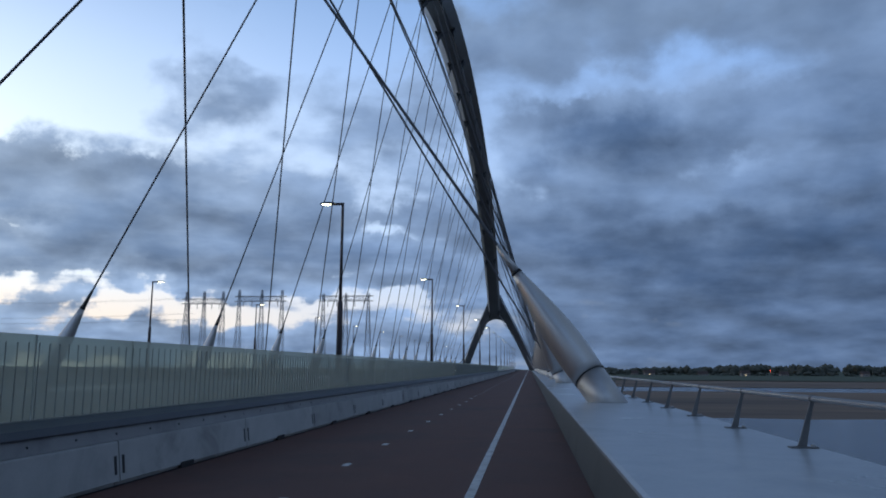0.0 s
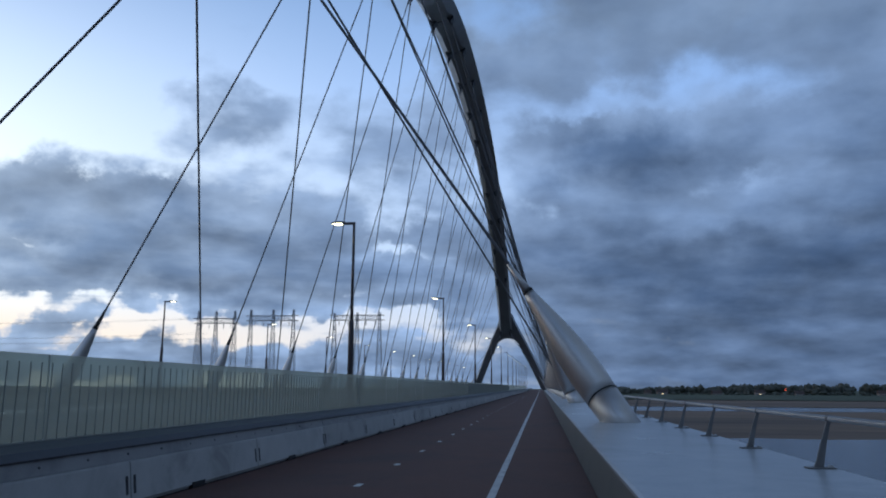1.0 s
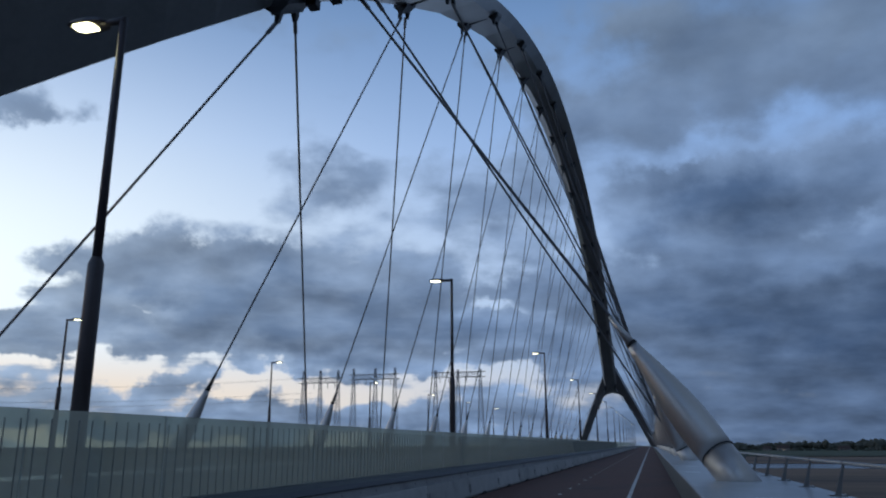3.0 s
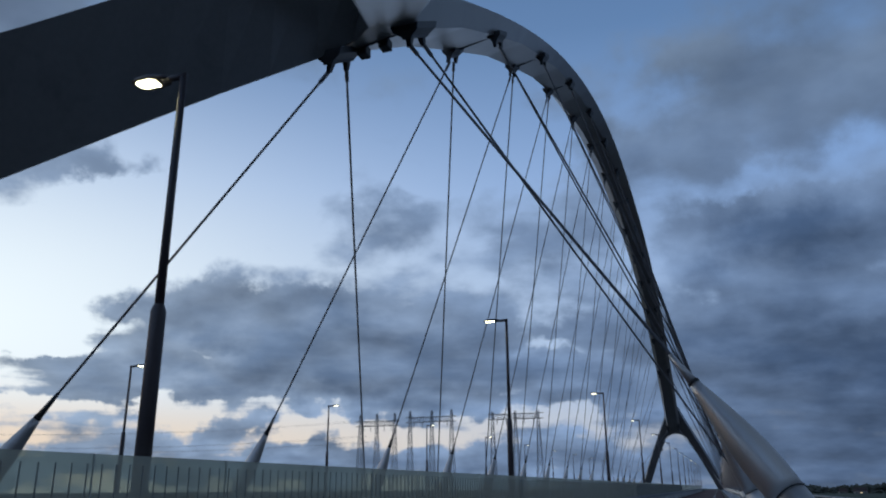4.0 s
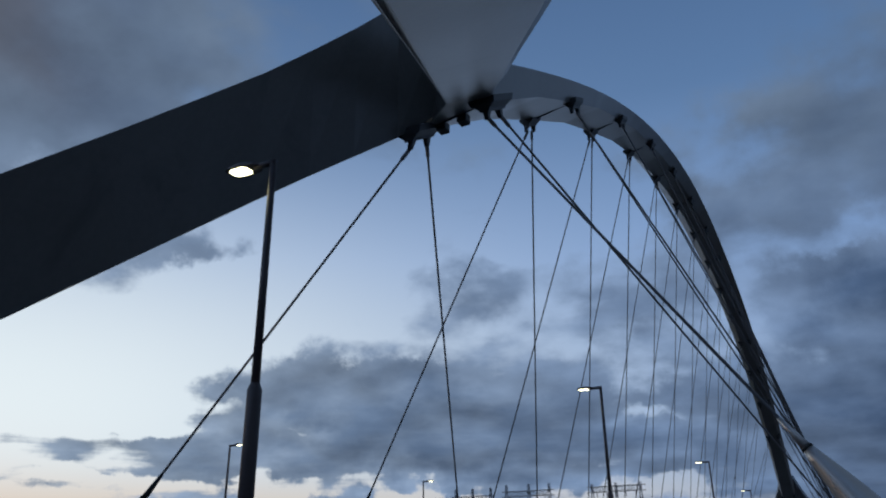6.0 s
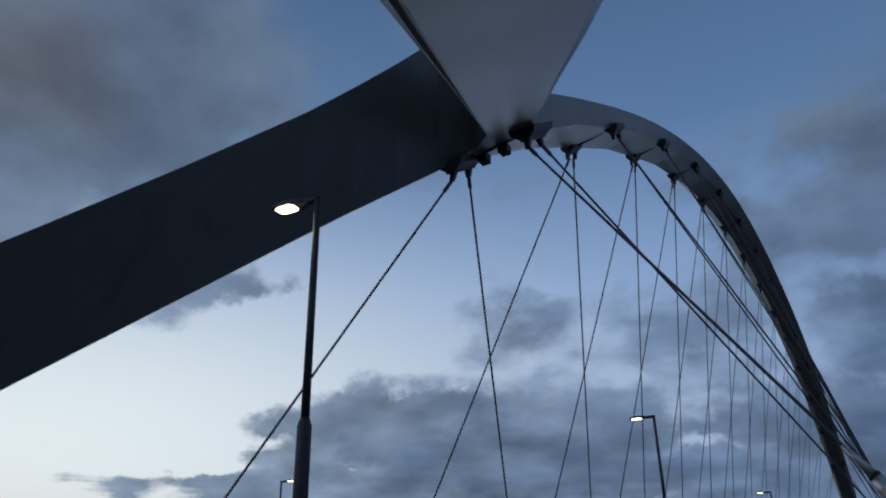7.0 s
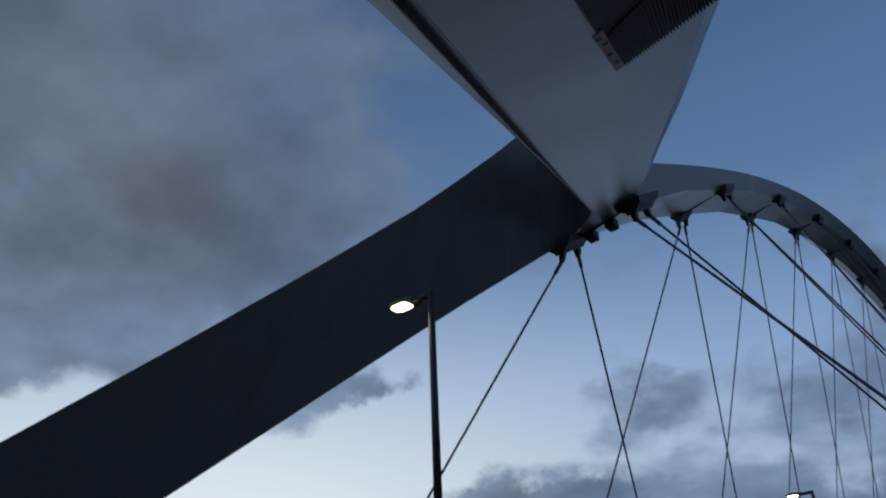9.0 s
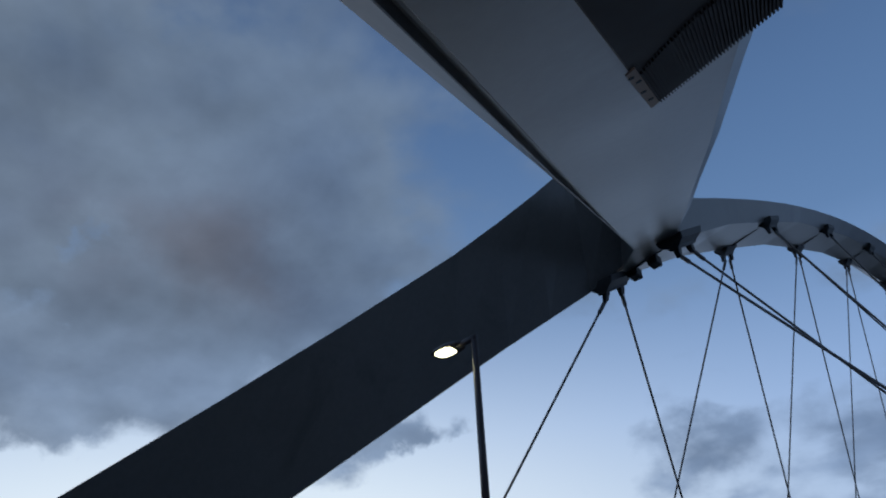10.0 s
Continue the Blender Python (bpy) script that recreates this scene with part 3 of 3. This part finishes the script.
part("leg", leg(far_leg(-1)), ARCH_PAINT, arch)
part("leg", leg(far_leg(1)), ARCH_PAINT, arch)
bm = bmesh.new()
crotch = [(-6.9, 10.4), (-4.6, 13.6), (-2.7, 16.2), (-2.05, 19.6), (2.05, 19.6), (2.7, 16.2), (4.6, 13.6), (6.9, 10.4)] + [(4.4 * math.cos(a * math.pi / 12), 10.4 + 4.4 * math.sin(a * math.pi / 12)) for a in range(13)]
prism(bm, [(AXIS + 0.3 + x, z + EYE) for x, z in crotch], 230.6, 233.6)
for v in bm.verts:
    v.co.y += 1.25 * (19.6 + EYE - v.co.z) - 0.9
part("crotch_plate", bm, ARCH_PAINT, arch, "rounded plate where the legs fork")

# hanger brackets under the rib, and the creases of its underside


def edge_point(y, side):
    """A point of the underside's edge."""
    return Vector((AXIS + side * rib_size(y)[0] / 2, y, soffit(y) + (LIFT if side > 0 else 0)))


def back_shift(y, side):
    """Moves the first western bracket back along the leg to fit the camera's view."""
    return Vector((0, -0.35, -0.35 * slope(y))) if side < 0 and y < 30 else Vector((0, 0, 0))


def bracket(y, side):
    s = slope(y)
    p = edge_point(y, side) + back_shift(y, side)
    k = 1.25 if y < 30 else 1.0

    def slab(dy, dz, half_x, half_y, lean=0.0):
        x = p.x + side * (0.1 * -dz) + lean
        return [(x - half_x, p.y + dy - half_y, p.z + dz + s * (dy - half_y)), (x + half_x, p.y + dy - half_y, p.z + dz + s * (dy - half_y)), (x + half_x, p.y + dy + half_y, p.z + dz + s * (dy + half_y)), (x - half_x, p.y + dy + half_y, p.z + dz + s * (dy + half_y))]

    bm = bmesh.new()
    loft(bm, [slab(0, 0.22, 0.42 * k, 0.85 * k), slab(0, -0.06, 0.38 * k, 0.8 * k), slab(0, -0.3, 0.17 * k, 0.72 * k), slab(0, -0.42, 0.13 * k, 0.7 * k)])
    for dy in (-0.6, 0.6):
        loft(bm, [slab(dy, -0.38, 0.11, 0.15), slab(dy * 1.1, -0.6, 0.09, 0.12), slab(dy * 1.15, -0.78, 0.07, 0.09)])
    return bm


def bracket_tip(y, side, ahead):
    dy = (0.68 if y < 30 else 0.35) * (1 if ahead else -1)
    return edge_point(y, side) + back_shift(y, side) + Vector((side * 0.08, dy, slope(y) * dy - 0.7))


for y in NODES:
    for side in (-1, 1):
        part("hanger_bracket", bracket(y, side), DARK_STEEL, arch, "black steel hanger bracket")
for y in NODES:
    bm = bmesh.new()
    rod(bm, edge_point(y, -1) + Vector((0.3, 0, -0.01)), edge_point(y, 1) + Vector((-0.3, 0, -0.01)), 0.04, 0.04, 6)
    part("crease", bm, DARK_STEEL, arch, "thin dark welded crease")
for f in (0.27, 0.58):
    p = edge_point(NODES[0], -1).lerp(edge_point(NODES[0], 1), f) + Vector((-0.1, 0.25, -0.12))
    bm = bmesh.new()
    box(bm, p.x - 0.2, p.x + 0.2, p.y - 0.24, p.y + 0.24, p.z - 0.16, p.z + 0.25)
    bevel(bm, 0.03, 1)
    part("anchor_block", bm, DARK_STEEL, arch, "black steel anchor block")

# ---- hangers with their feet ----


def hanger(node, side, foot_y, big):
    x = SIDE_R if side > 0 else SIDE_L
    foot = Vector((x, foot_y, KERB_Z if side > 0 else KERB_Z - 0.3))
    tip = bracket_tip(node, side, foot_y > node + 5)
    way = (tip - foot).normalized()
    length = (tip - foot).length
    if big:
        root = thing("hanger", "steel hanger cable rising from a large silver cone", "bridge cable", "hangers of the arch", foot)
    else:
        root = thing("hanger", "dark hanger cable rising from a slim silver socket", "bridge cable", "hangers of the arch", foot)
    o = Vector((0, 0, 0))
    far = way * length
    k = 1.0 if side > 0 else 0.85
    m = 1.0
    if big:
        bm = bmesh.new()
        lathe(bm, o, far, [(-0.6, 0.445 * k), (0.75 * m, 0.445 * k)], 32, mitre=(1,))
        part("foot_tube", bm, SATIN, root, smooth=True)
        bm = bmesh.new()
        lathe(bm, o, far, [(0.745 * m, 0.44 * k), (0.75 * m, 0.46 * k), (0.772 * m, 0.46 * k), (0.778 * m, 0.44 * k)], 32, mitre=(0, 1, 2, 3))
        part("collar", bm, RUBBER, root, "black seal ring", smooth=True)
        bm = bmesh.new()
        shape = [(0.77, 0.452), (1.2, 0.47), (1.5, 0.477), (1.9, 0.468), (2.3, 0.44), (2.7, 0.395), (3.1, 0.335), (3.5, 0.267), (3.9, 0.197), (4.22, 0.145)]
        lathe(bm, o, far, [(a * m, b * k) for a, b in shape], 32, mitre=(0,))
        part("cone", bm, SATIN, root, "brushed silver cone sleeve", smooth=True)
        bm = bmesh.new()
        lathe(bm, o, far, [(4.21 * m, 0.158 * k), (4.29 * m, 0.153 * k)], 20)
        part("tip_ring", bm, RUBBER, root, "black ring", smooth=True)
        bm = bmesh.new()
        lathe(bm, o, far, [(4.29 * m, 0.13 * k), (4.8 * m, 0.08), (5.2 * m, 0.055)], 16)
        part("nose", bm, SATIN if side > 0 else DARK_STEEL, root, smooth=True)
        start = 5.0 * m
    else:
        bm = bmesh.new()
        lathe(bm, o, far, [(-0.4, 0.27), (0.9, 0.27), (1.5, 0.235), (2.0, 0.165)], 20)
        part("socket", bm, SATIN, root, "slim silver socket", smooth=True)
        bm = bmesh.new()
        lathe(bm, o, far, [(1.98, 0.17), (2.05, 0.165), (2.5, 0.09), (2.8, 0.058)], 16)
        part("socket_nose", bm, DARK_STEEL, root, "dark steel nose", smooth=True)
        start = 2.6
    bm = bmesh.new()
    lathe(bm, o, far, [(start, 0.047), (length - 0.6, 0.047), (length - 0.55, 0.08), (length, 0.08)], 8)
    part("cable", bm, CABLE, root, smooth=True)


LAST = len(NODES) - 1
for i, y in enumerate(NODES):
    for side in (-1, 1):
        base = 14.4 * i - 17 * (max(0, i - 6) / 8) ** 2
        # foot offsets fitted to the camera's view; the first two a side differ
        near = (18.7, 19.4, 22.0)[min(i, 2)] if side < 0 else (20.9, 32.0, 33.0)[min(i, 2)]
        hanger(y, side, base + near, i < LAST - 4)
        hanger(y, side, base + 50.2 + 0.3 * max(0, i - 3), i >= LAST - 4)

# ---- street lamps ----


def street_lamp(reach, top):
    root = thing("street_lamp", "slim dark street lamp with a lit flat head", "street lamp", "street lamps along the road")
    bm = bmesh.new()
    lathe(bm, (0, 0, 0), (0, 0, 9), [(0.0, 0.095), (3.3, 0.085), (3.37, 0.085), (3.45, 0.055)], 14)
    part("lower_pole", bm, POLE, root, smooth=True)
    bm = bmesh.new()
    lathe(bm, (0, 0, 0), (0, 0, 9), [(3.4, 0.052), (top, 0.042)], 12)
    part("upper_pole", bm, POLE, root, smooth=True)
    bm = bmesh.new()
    rod(bm, (-reach * 0.04, 0, top), (reach * 0.34, 0, top), 0.045, 0.04, 10)
    part("arm", bm, POLE, root, smooth=True)
    bm = bmesh.new()
    rings = []
    for s, w, t in ((0.24, 0.05, 0.04), (0.3, 0.11, 0.06), (0.5, 0.15, 0.075), (0.72, 0.14, 0.06), (0.8, 0.09, 0.035)):
        rings.append([(reach * s, -w, top - 0.01), (reach * s, w, top - 0.01), (reach * s, w * 0.75, top - 0.02 + t), (reach * s, -w * 0.75, top - 0.02 + t)])
    loft(bm, rings)
    head = part("head", bm, POLE, root)
    bm = bmesh.new()
    rings = []
    for s, w, t in ((0.42, 0.06, 0.004), (0.47, 0.105, 0.012), (0.68, 0.105, 0.012), (0.75, 0.06, 0.004)):
        rings.append([(reach * s, -w, top - 0.012), (reach * s, w, top - 0.012), (reach * s, w * 0.7, top - 0.012 - t), (reach * s, -w * 0.7, top - 0.012 - t)])
    loft(bm, rings)
    part("lens", bm, LAMP_GLOW, head, "lit warm white lamp lens")
    return root


for y in [6.72] + [22.3 + 21.8 * k for k in range(14)]:
    lamp = street_lamp(-0.88, 6.28 + 0.0082 * max(0, y - 8))
    lamp.location = (-5.6, y, -0.05)
for y in [25.6 + 17.7 * k for k in range(12)]:
    lamp = street_lamp(0.88, 6.0 + 0.003 * y)
    lamp.location = (-22.4, y, KERB_Z - 0.3)
    lamp["label"] = "slim street lamp with a lit head across the road"

# ---- louvred box under the near leg ----


def equipment_box():
    root = thing("equipment_box", "black louvred equipment box bolted under the arch leg", "equipment box")
    # three corners of its lower face, placed on the camera's sight lines
    pb, qb, rb = Vector((-2.399, 6.51, 7.96)), Vector((-0.651, 5.859, 7.588)), Vector((-1.628, 3.571, 6.193))
    u, v = qb - pb, (rb - pb) * 1.25
    n = u.cross(v).normalized()
    if n.z < 0:
        n = -n
    bm = bmesh.new()
    loft(bm, [[pb, pb + u, pb + u + v, pb + v], [c + n * 0.42 for c in (pb - u * 0.01, pb + u, pb + u + v, pb + v - u * 0.01)]])
    bevel(bm, 0.015, 1)
    part("body", bm, BOX_BLACK, root)
    # the end plate lies flat on the underside so the camera sees it
    bm = bmesh.new()
    a, b = pb + v * 0.015 - u * 0.03, pb + v * 0.40 - u * 0.03
    loft(bm, [[a, b, b + u * 0.075, a + u * 0.075], [c - n * 0.02 for c in (a, b, b + u * 0.075, a + u * 0.075)]])
    plate = part("end_plate", bm, BEIGE, root, "beige end plate with round cable holes")
    for f, h in ((0.1, 0.2), (0.2, 0.16), (0.3, 0.22), (0.36, 0.12)):
        bm = bmesh.new()
        c = pb + v * f + u * (h - 0.16) * 0.25 - n * 0.015
        lathe(bm, c, c - n, [(0, 0.035), (0.012, 0.035)], 12)
        part("cable_hole", bm, RUBBER, plate)
    # slats along the front face
    un, vn = u.normalized(), v.normalized()
    for k in range(38):
        c = pb + u * (0.06 + 0.92 * k / 37)
        bm = bmesh.new()
        w0 = un * 0.011
        a, b = c - n * 0.03 + vn * 0.03, c - n * 0.03 + v * (0.34 + 0.05 * math.sin(k * 0.09))
        loft(bm, [[a - w0, a + w0, a + w0 + n * 0.03, a - w0 + n * 0.03], [b - w0, b + w0, b + w0 + n * 0.03, b - w0 + n * 0.03]])
        part("slat", bm, BOX_BLACK, root)
    bm = bmesh.new()
    a, b = pb - u * 0.09 + n * 0.36, pb - u * 0.09 + v + n * 0.36
    rod(bm, a, b, 0.035, 0.035, 8)
    part("conduit", bm, RUBBER, root, "black conduit beside the box")
    bm = bmesh.new()
    loft(bm, [[pb - u * 0.12 + n * 0.25, pb - u * 0.02 + n * 0.25, pb - u * 0.02 + v * 0.05 + n * 0.25, pb - u * 0.12 + v * 0.05 + n * 0.25], [c + n * 0.15 for c in (pb - u * 0.12 + n * 0.25, pb - u * 0.02 + n * 0.25, pb - u * 0.02 + v * 0.05 + n * 0.25, pb - u * 0.12 + v * 0.05 + n * 0.25)]])
    part("clamp", bm, DARK_STEEL, root)


equipment_box()

# ---- far side of the road: guard rail and railing ----


def guard_rail(x):
    root = thing("guard_rail", "galvanised steel guard rail beside the carriageway", "guard rail", at=(x, 0, -0.05))
    bm = bmesh.new()
    prism(bm, [(0, 0.45), (0.04, 0.5), (0, 0.55), (0.04, 0.6), (0, 0.65), (0.05, 0.76), (-0.03, 0.76), (-0.03, 0.45)], Y_NEAR, 300)
    part("beam", bm, RAIL, root)
    bm = bmesh.new()
    box(bm, -0.1, -0.031, -0.04, 0.04, 0, 0.7)
    me = mesh_of("post", bm, RAIL)
    for k in range(70):
        ob = new("post", me)
        ob.location = (0, 2 + 4 * k, 0)
        ob.parent = root


guard_rail(-21.2)
guard_rail(-6.3)

# ---- lattice gantries of the power station ----


def lattice_mast(bm, x, y, z0, z1, half0, half1):
    levels = 9
    pts = []
    for i in range(levels + 1):
        f = i / levels
        h = half0 + (half1 - half0) * f
        z = z0 + (z1 - z0) * f
        pts.append([Vector((x - h, y - h, z)), Vector((x + h, y - h, z)), Vector((x + h, y + h, z)), Vector((x - h, y + h, z))])
    for a, b in zip(pts, pts[1:]):
        for k in range(4):
            rod(bm, a[k], b[k], 0.085, 0.085, 4)
            rod(bm, a[k], b[(k + 1) % 4], 0.05, 0.05, 3)
            rod(bm, a[(k + 1) % 4], b[k], 0.05, 0.05, 3)
            rod(bm, b[k], b[(k + 1) % 4], 0.05, 0.05, 3)


def gantry(xs, y, top, beam):
    root = thing("power_gantry", "dark steel lattice gantry for power lines on the meadow", "power pylon", "gantries of the power lines", (xs[0], y, LAND))
    o = Vector(root.location)
    for x in xs:
        bm = bmesh.new()
        lattice_mast(bm, x - o.x, 0, 0, top - LAND, 1.7, 0.3)
        part("mast", bm, PYLON, root)
    bm = bmesh.new()
    for z in (beam, beam + 2.0):
        rod(bm, (xs[0] - o.x - 2, 0, z - LAND), (xs[-1] - o.x + 2, 0, z - LAND), 0.16, 0.16, 4)
    n = 10 * (len(xs) - 1)
    for k in range(n):
        xa = xs[0] - o.x + (xs[-1] - xs[0]) * k / n
        xb = xs[0] - o.x + (xs[-1] - xs[0]) * (k + 1) / n
        rod(bm, (xa, 0, beam - LAND), (xb, 0, beam + 2 - LAND), 0.09, 0.09, 3)
        rod(bm, (xb, 0, beam - LAND), (xa, 0, beam + 2 - LAND), 0.09, 0.09, 3)
    part("crossbeam", bm, PYLON, root)
    for k in range(5):
        xa = xs[0] - o.x + (xs[-1] - xs[0]) * (k + 0.5) / 5
        bm = bmesh.new()
        rod(bm, (xa, 0, beam - LAND), (xa, 0, beam - 2.2 - LAND), 0.16, 0.12, 6)
        part("insulator", bm, PYLON, root)


gantry((-140.0, -132.4, -124.4), 300, 31.5, 26.5)
gantry((-117.5, -108.0, -99.5), 300, 32.0, 27.5)
gantry((-82.3, -73.0, -63.8), 300, 30.5, 27.5)
bm = bmesh.new()
for z, dy in ((33, 0), (27, 4), (25, 8)):
    for side in range(3):
        last = None
        for i in range(30):
            x = -140 - i * 22
            p = Vector((x, 300 + dy - i * 2 + side * 3, z + 0.018 * (abs((i % 10) - 5) ** 2 - 25) * 6 - 4))
            if last:
                rod(bm, last, p, 0.022, 0.022, 3)
            last = p
tagged(new("power_line", mesh_of("power_line", bm, PYLON)), "thin dark power lines sagging across the meadow", "power line")

# ---- far trees and houses ----


def clump(bm, x, y, z, r, tall, rnd):
    """One crown of a far tree: a lumpy, uneven body with ragged outline."""
    made = bmesh.ops.create_icosphere(bm, subdivisions=1, radius=1.0)
    ph = rnd.random() * 50
    for v in made["verts"]:
        d = v.co.copy()
        k = 1 + 0.4 * noise.noise(d * 1.7 + Vector((ph, 0, 0))) + 0.2 * noise.noise(d * 4.5 + Vector((0, ph, 0)))
        v.co = Vector((x + d.x * r * k, y + d.y * r * k, z + d.z * tall * k))


def woods(name, label, spots, seed):
    rnd = random.Random(seed)
    bm = bmesh.new()
    for x, y, base, r, tall in spots:
        for k in range(5):
            clump(bm, x + rnd.uniform(-r, r), y + rnd.uniform(-r, r), base + tall * rnd.uniform(0.3, 0.62), r * rnd.uniform(0.45, 0.85), tall * rnd.uniform(0.16, 0.3), rnd)
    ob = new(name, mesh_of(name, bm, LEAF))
    tagged(ob, label, "trees", kind="stuff")


rnd = random.Random(4)
spots = []
for i in range(420):
    x = 50 + 1250 * (i / 420) + rnd.uniform(-8, 8)
    swell = noise.noise((x * 0.010, 3.3, 0)) + 0.5 * noise.noise((x * 0.04, 1.3, 0)) + (0.5 if 300 < x < 400 or 450 < x < 620 else 0)
    spots.append((x, rnd.uniform(1150, 1300), LAND + 1, rnd.uniform(4, 8.5), 15.5 + 6.0 * swell + rnd.uniform(-2, 2)))
for i in range(150):
    x = 50 + 1250 * (i / 150) + rnd.uniform(-5, 5)
    spots.append((x, rnd.uniform(1125, 1145), LAND + 1, rnd.uniform(3, 6), rnd.uniform(4, 9)))
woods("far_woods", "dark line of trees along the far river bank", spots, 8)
spots = []
for i in range(90):
    x = -900 + 640 * (i / 90) + rnd.uniform(-8, 8)
    spots.append((x, 760 + rnd.uniform(-30, 60), LAND, rnd.uniform(6, 12), rnd.uniform(6, 10)))
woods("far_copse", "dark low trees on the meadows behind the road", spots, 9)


def house(x, y, wide, high, lit):
    root = thing("house", "small pale house with a dark pitched roof on the far bank", "house", "houses on the far bank", (x, y, LAND + 0.9))
    bm = bmesh.new()
    box(bm, -wide / 2, wide / 2, -4, 4, 0, high)
    part("wall", bm, WALL, root)
    bm = bmesh.new()
    loft(bm, [[(-wide / 2 - 0.4, -4.6, high), (-wide / 2 - 0.4, 4.6, high), (-wide / 2 - 0.4, 0, high + 4)], [(wide / 2 + 0.4, -4.6, high), (wide / 2 + 0.4, 4.6, high), (wide / 2 + 0.4, 0, high + 4)]])
    part("roof", bm, ROOF, root)
    for k in range(3):
        bm = bmesh.new()
        box(bm, -wide / 3 + k * wide / 3 - 0.6, -wide / 3 + k * wide / 3 + 0.6, -4.06, -4.003, 1.2, 2.4)
        part("window", bm, FAR_GLOW if k == lit else DARK_STEEL, root, "lit window" if k == lit else "")


for i, (x, y) in enumerate(((148, 1118), (166, 1105), (242, 1120), (296, 1108), (352, 1122), (455, 1112))):
    house(x, y, 9 + (i * 5) % 6, 3 + i % 2, 1 if i in (1, 3) else 9)
bm = bmesh.new()
lathe(bm, (0, 0, 0), (0, 0, 9), [(0, 0.15), (8, 0.1)], 8)
signal = thing("signal_light", "red signal light on a slim mast by the far shore", "signal light", at=(247, 830, LAND + 0.9))
part("mast", bm, POLE, signal)
bm = bmesh.new()
lathe(bm, (0, 0, 8), (0, 0, 9), [(0, 0.2), (0.2, 0.45), (0.6, 0.45), (0.8, 0.2)], 10)
part("lantern", bm, RED_GLOW, signal, "lit red lantern")

# ---- cars far off on the road ----


def car(x, y, paint):
    root = thing("car", "dark car with lit headlights on the far carriageway", "car", "cars on the road", (x, y, -0.05))
    bm = bmesh.new()
    loft(bm, [[(-0.85, -2.1, 0.35), (0.85, -2.1, 0.35), (0.85, -2.1, 0.7), (-0.85, -2.1, 0.7)], [(-0.9, -1.1, 0.3), (0.9, -1.1, 0.3), (0.9, -1.0, 0.9), (-0.9, -1.0, 0.9)],
              [(-0.9, 1.6, 0.3), (0.9, 1.6, 0.3), (0.9, 1.6, 0.95), (-0.9, 1.6, 0.95)], [(-0.85, 2.15, 0.4), (0.85, 2.15, 0.4), (0.85, 2.1, 0.85), (-0.85, 2.1, 0.85)]])
    part("body", bm, paint, root)
    bm = bmesh.new()
    loft(bm, [[(-0.85, -1.0, 0.88), (0.85, -1.0, 0.88), (0.85, 1.9, 0.9), (-0.85, 1.9, 0.9)], [(-0.65, -0.3, 1.42), (0.65, -0.3, 1.42), (0.65, 1.2, 1.42), (-0.65, 1.2, 1.42)]])
    part("cabin", bm, RUBBER, root, "dark glazed cabin")
    for sx in (-1, 1):
        bm = bmesh.new()
        lathe(bm, (sx * 0.62, -2.08, 0.62), (sx * 0.62, -3, 0.62), [(0, 0.1), (0.06, 0.1)], 12)
        part("headlight", bm, HEAD_GLOW, root, "lit headlight")
        for yy in (-1.35, 1.35):
            bm = bmesh.new()
            lathe(bm, (sx * 0.75, yy, 0.31), (sx * 0.95, yy, 0.31), [(0, 0.31), (0.19, 0.31)], 16)
            part("wheel", bm, RUBBER, root)


for x, y in ((-15.0, 165), (-12.0, 150), (-15.2, 184), (-12.2, 172)):
    car(x, y, CAP_STEEL)
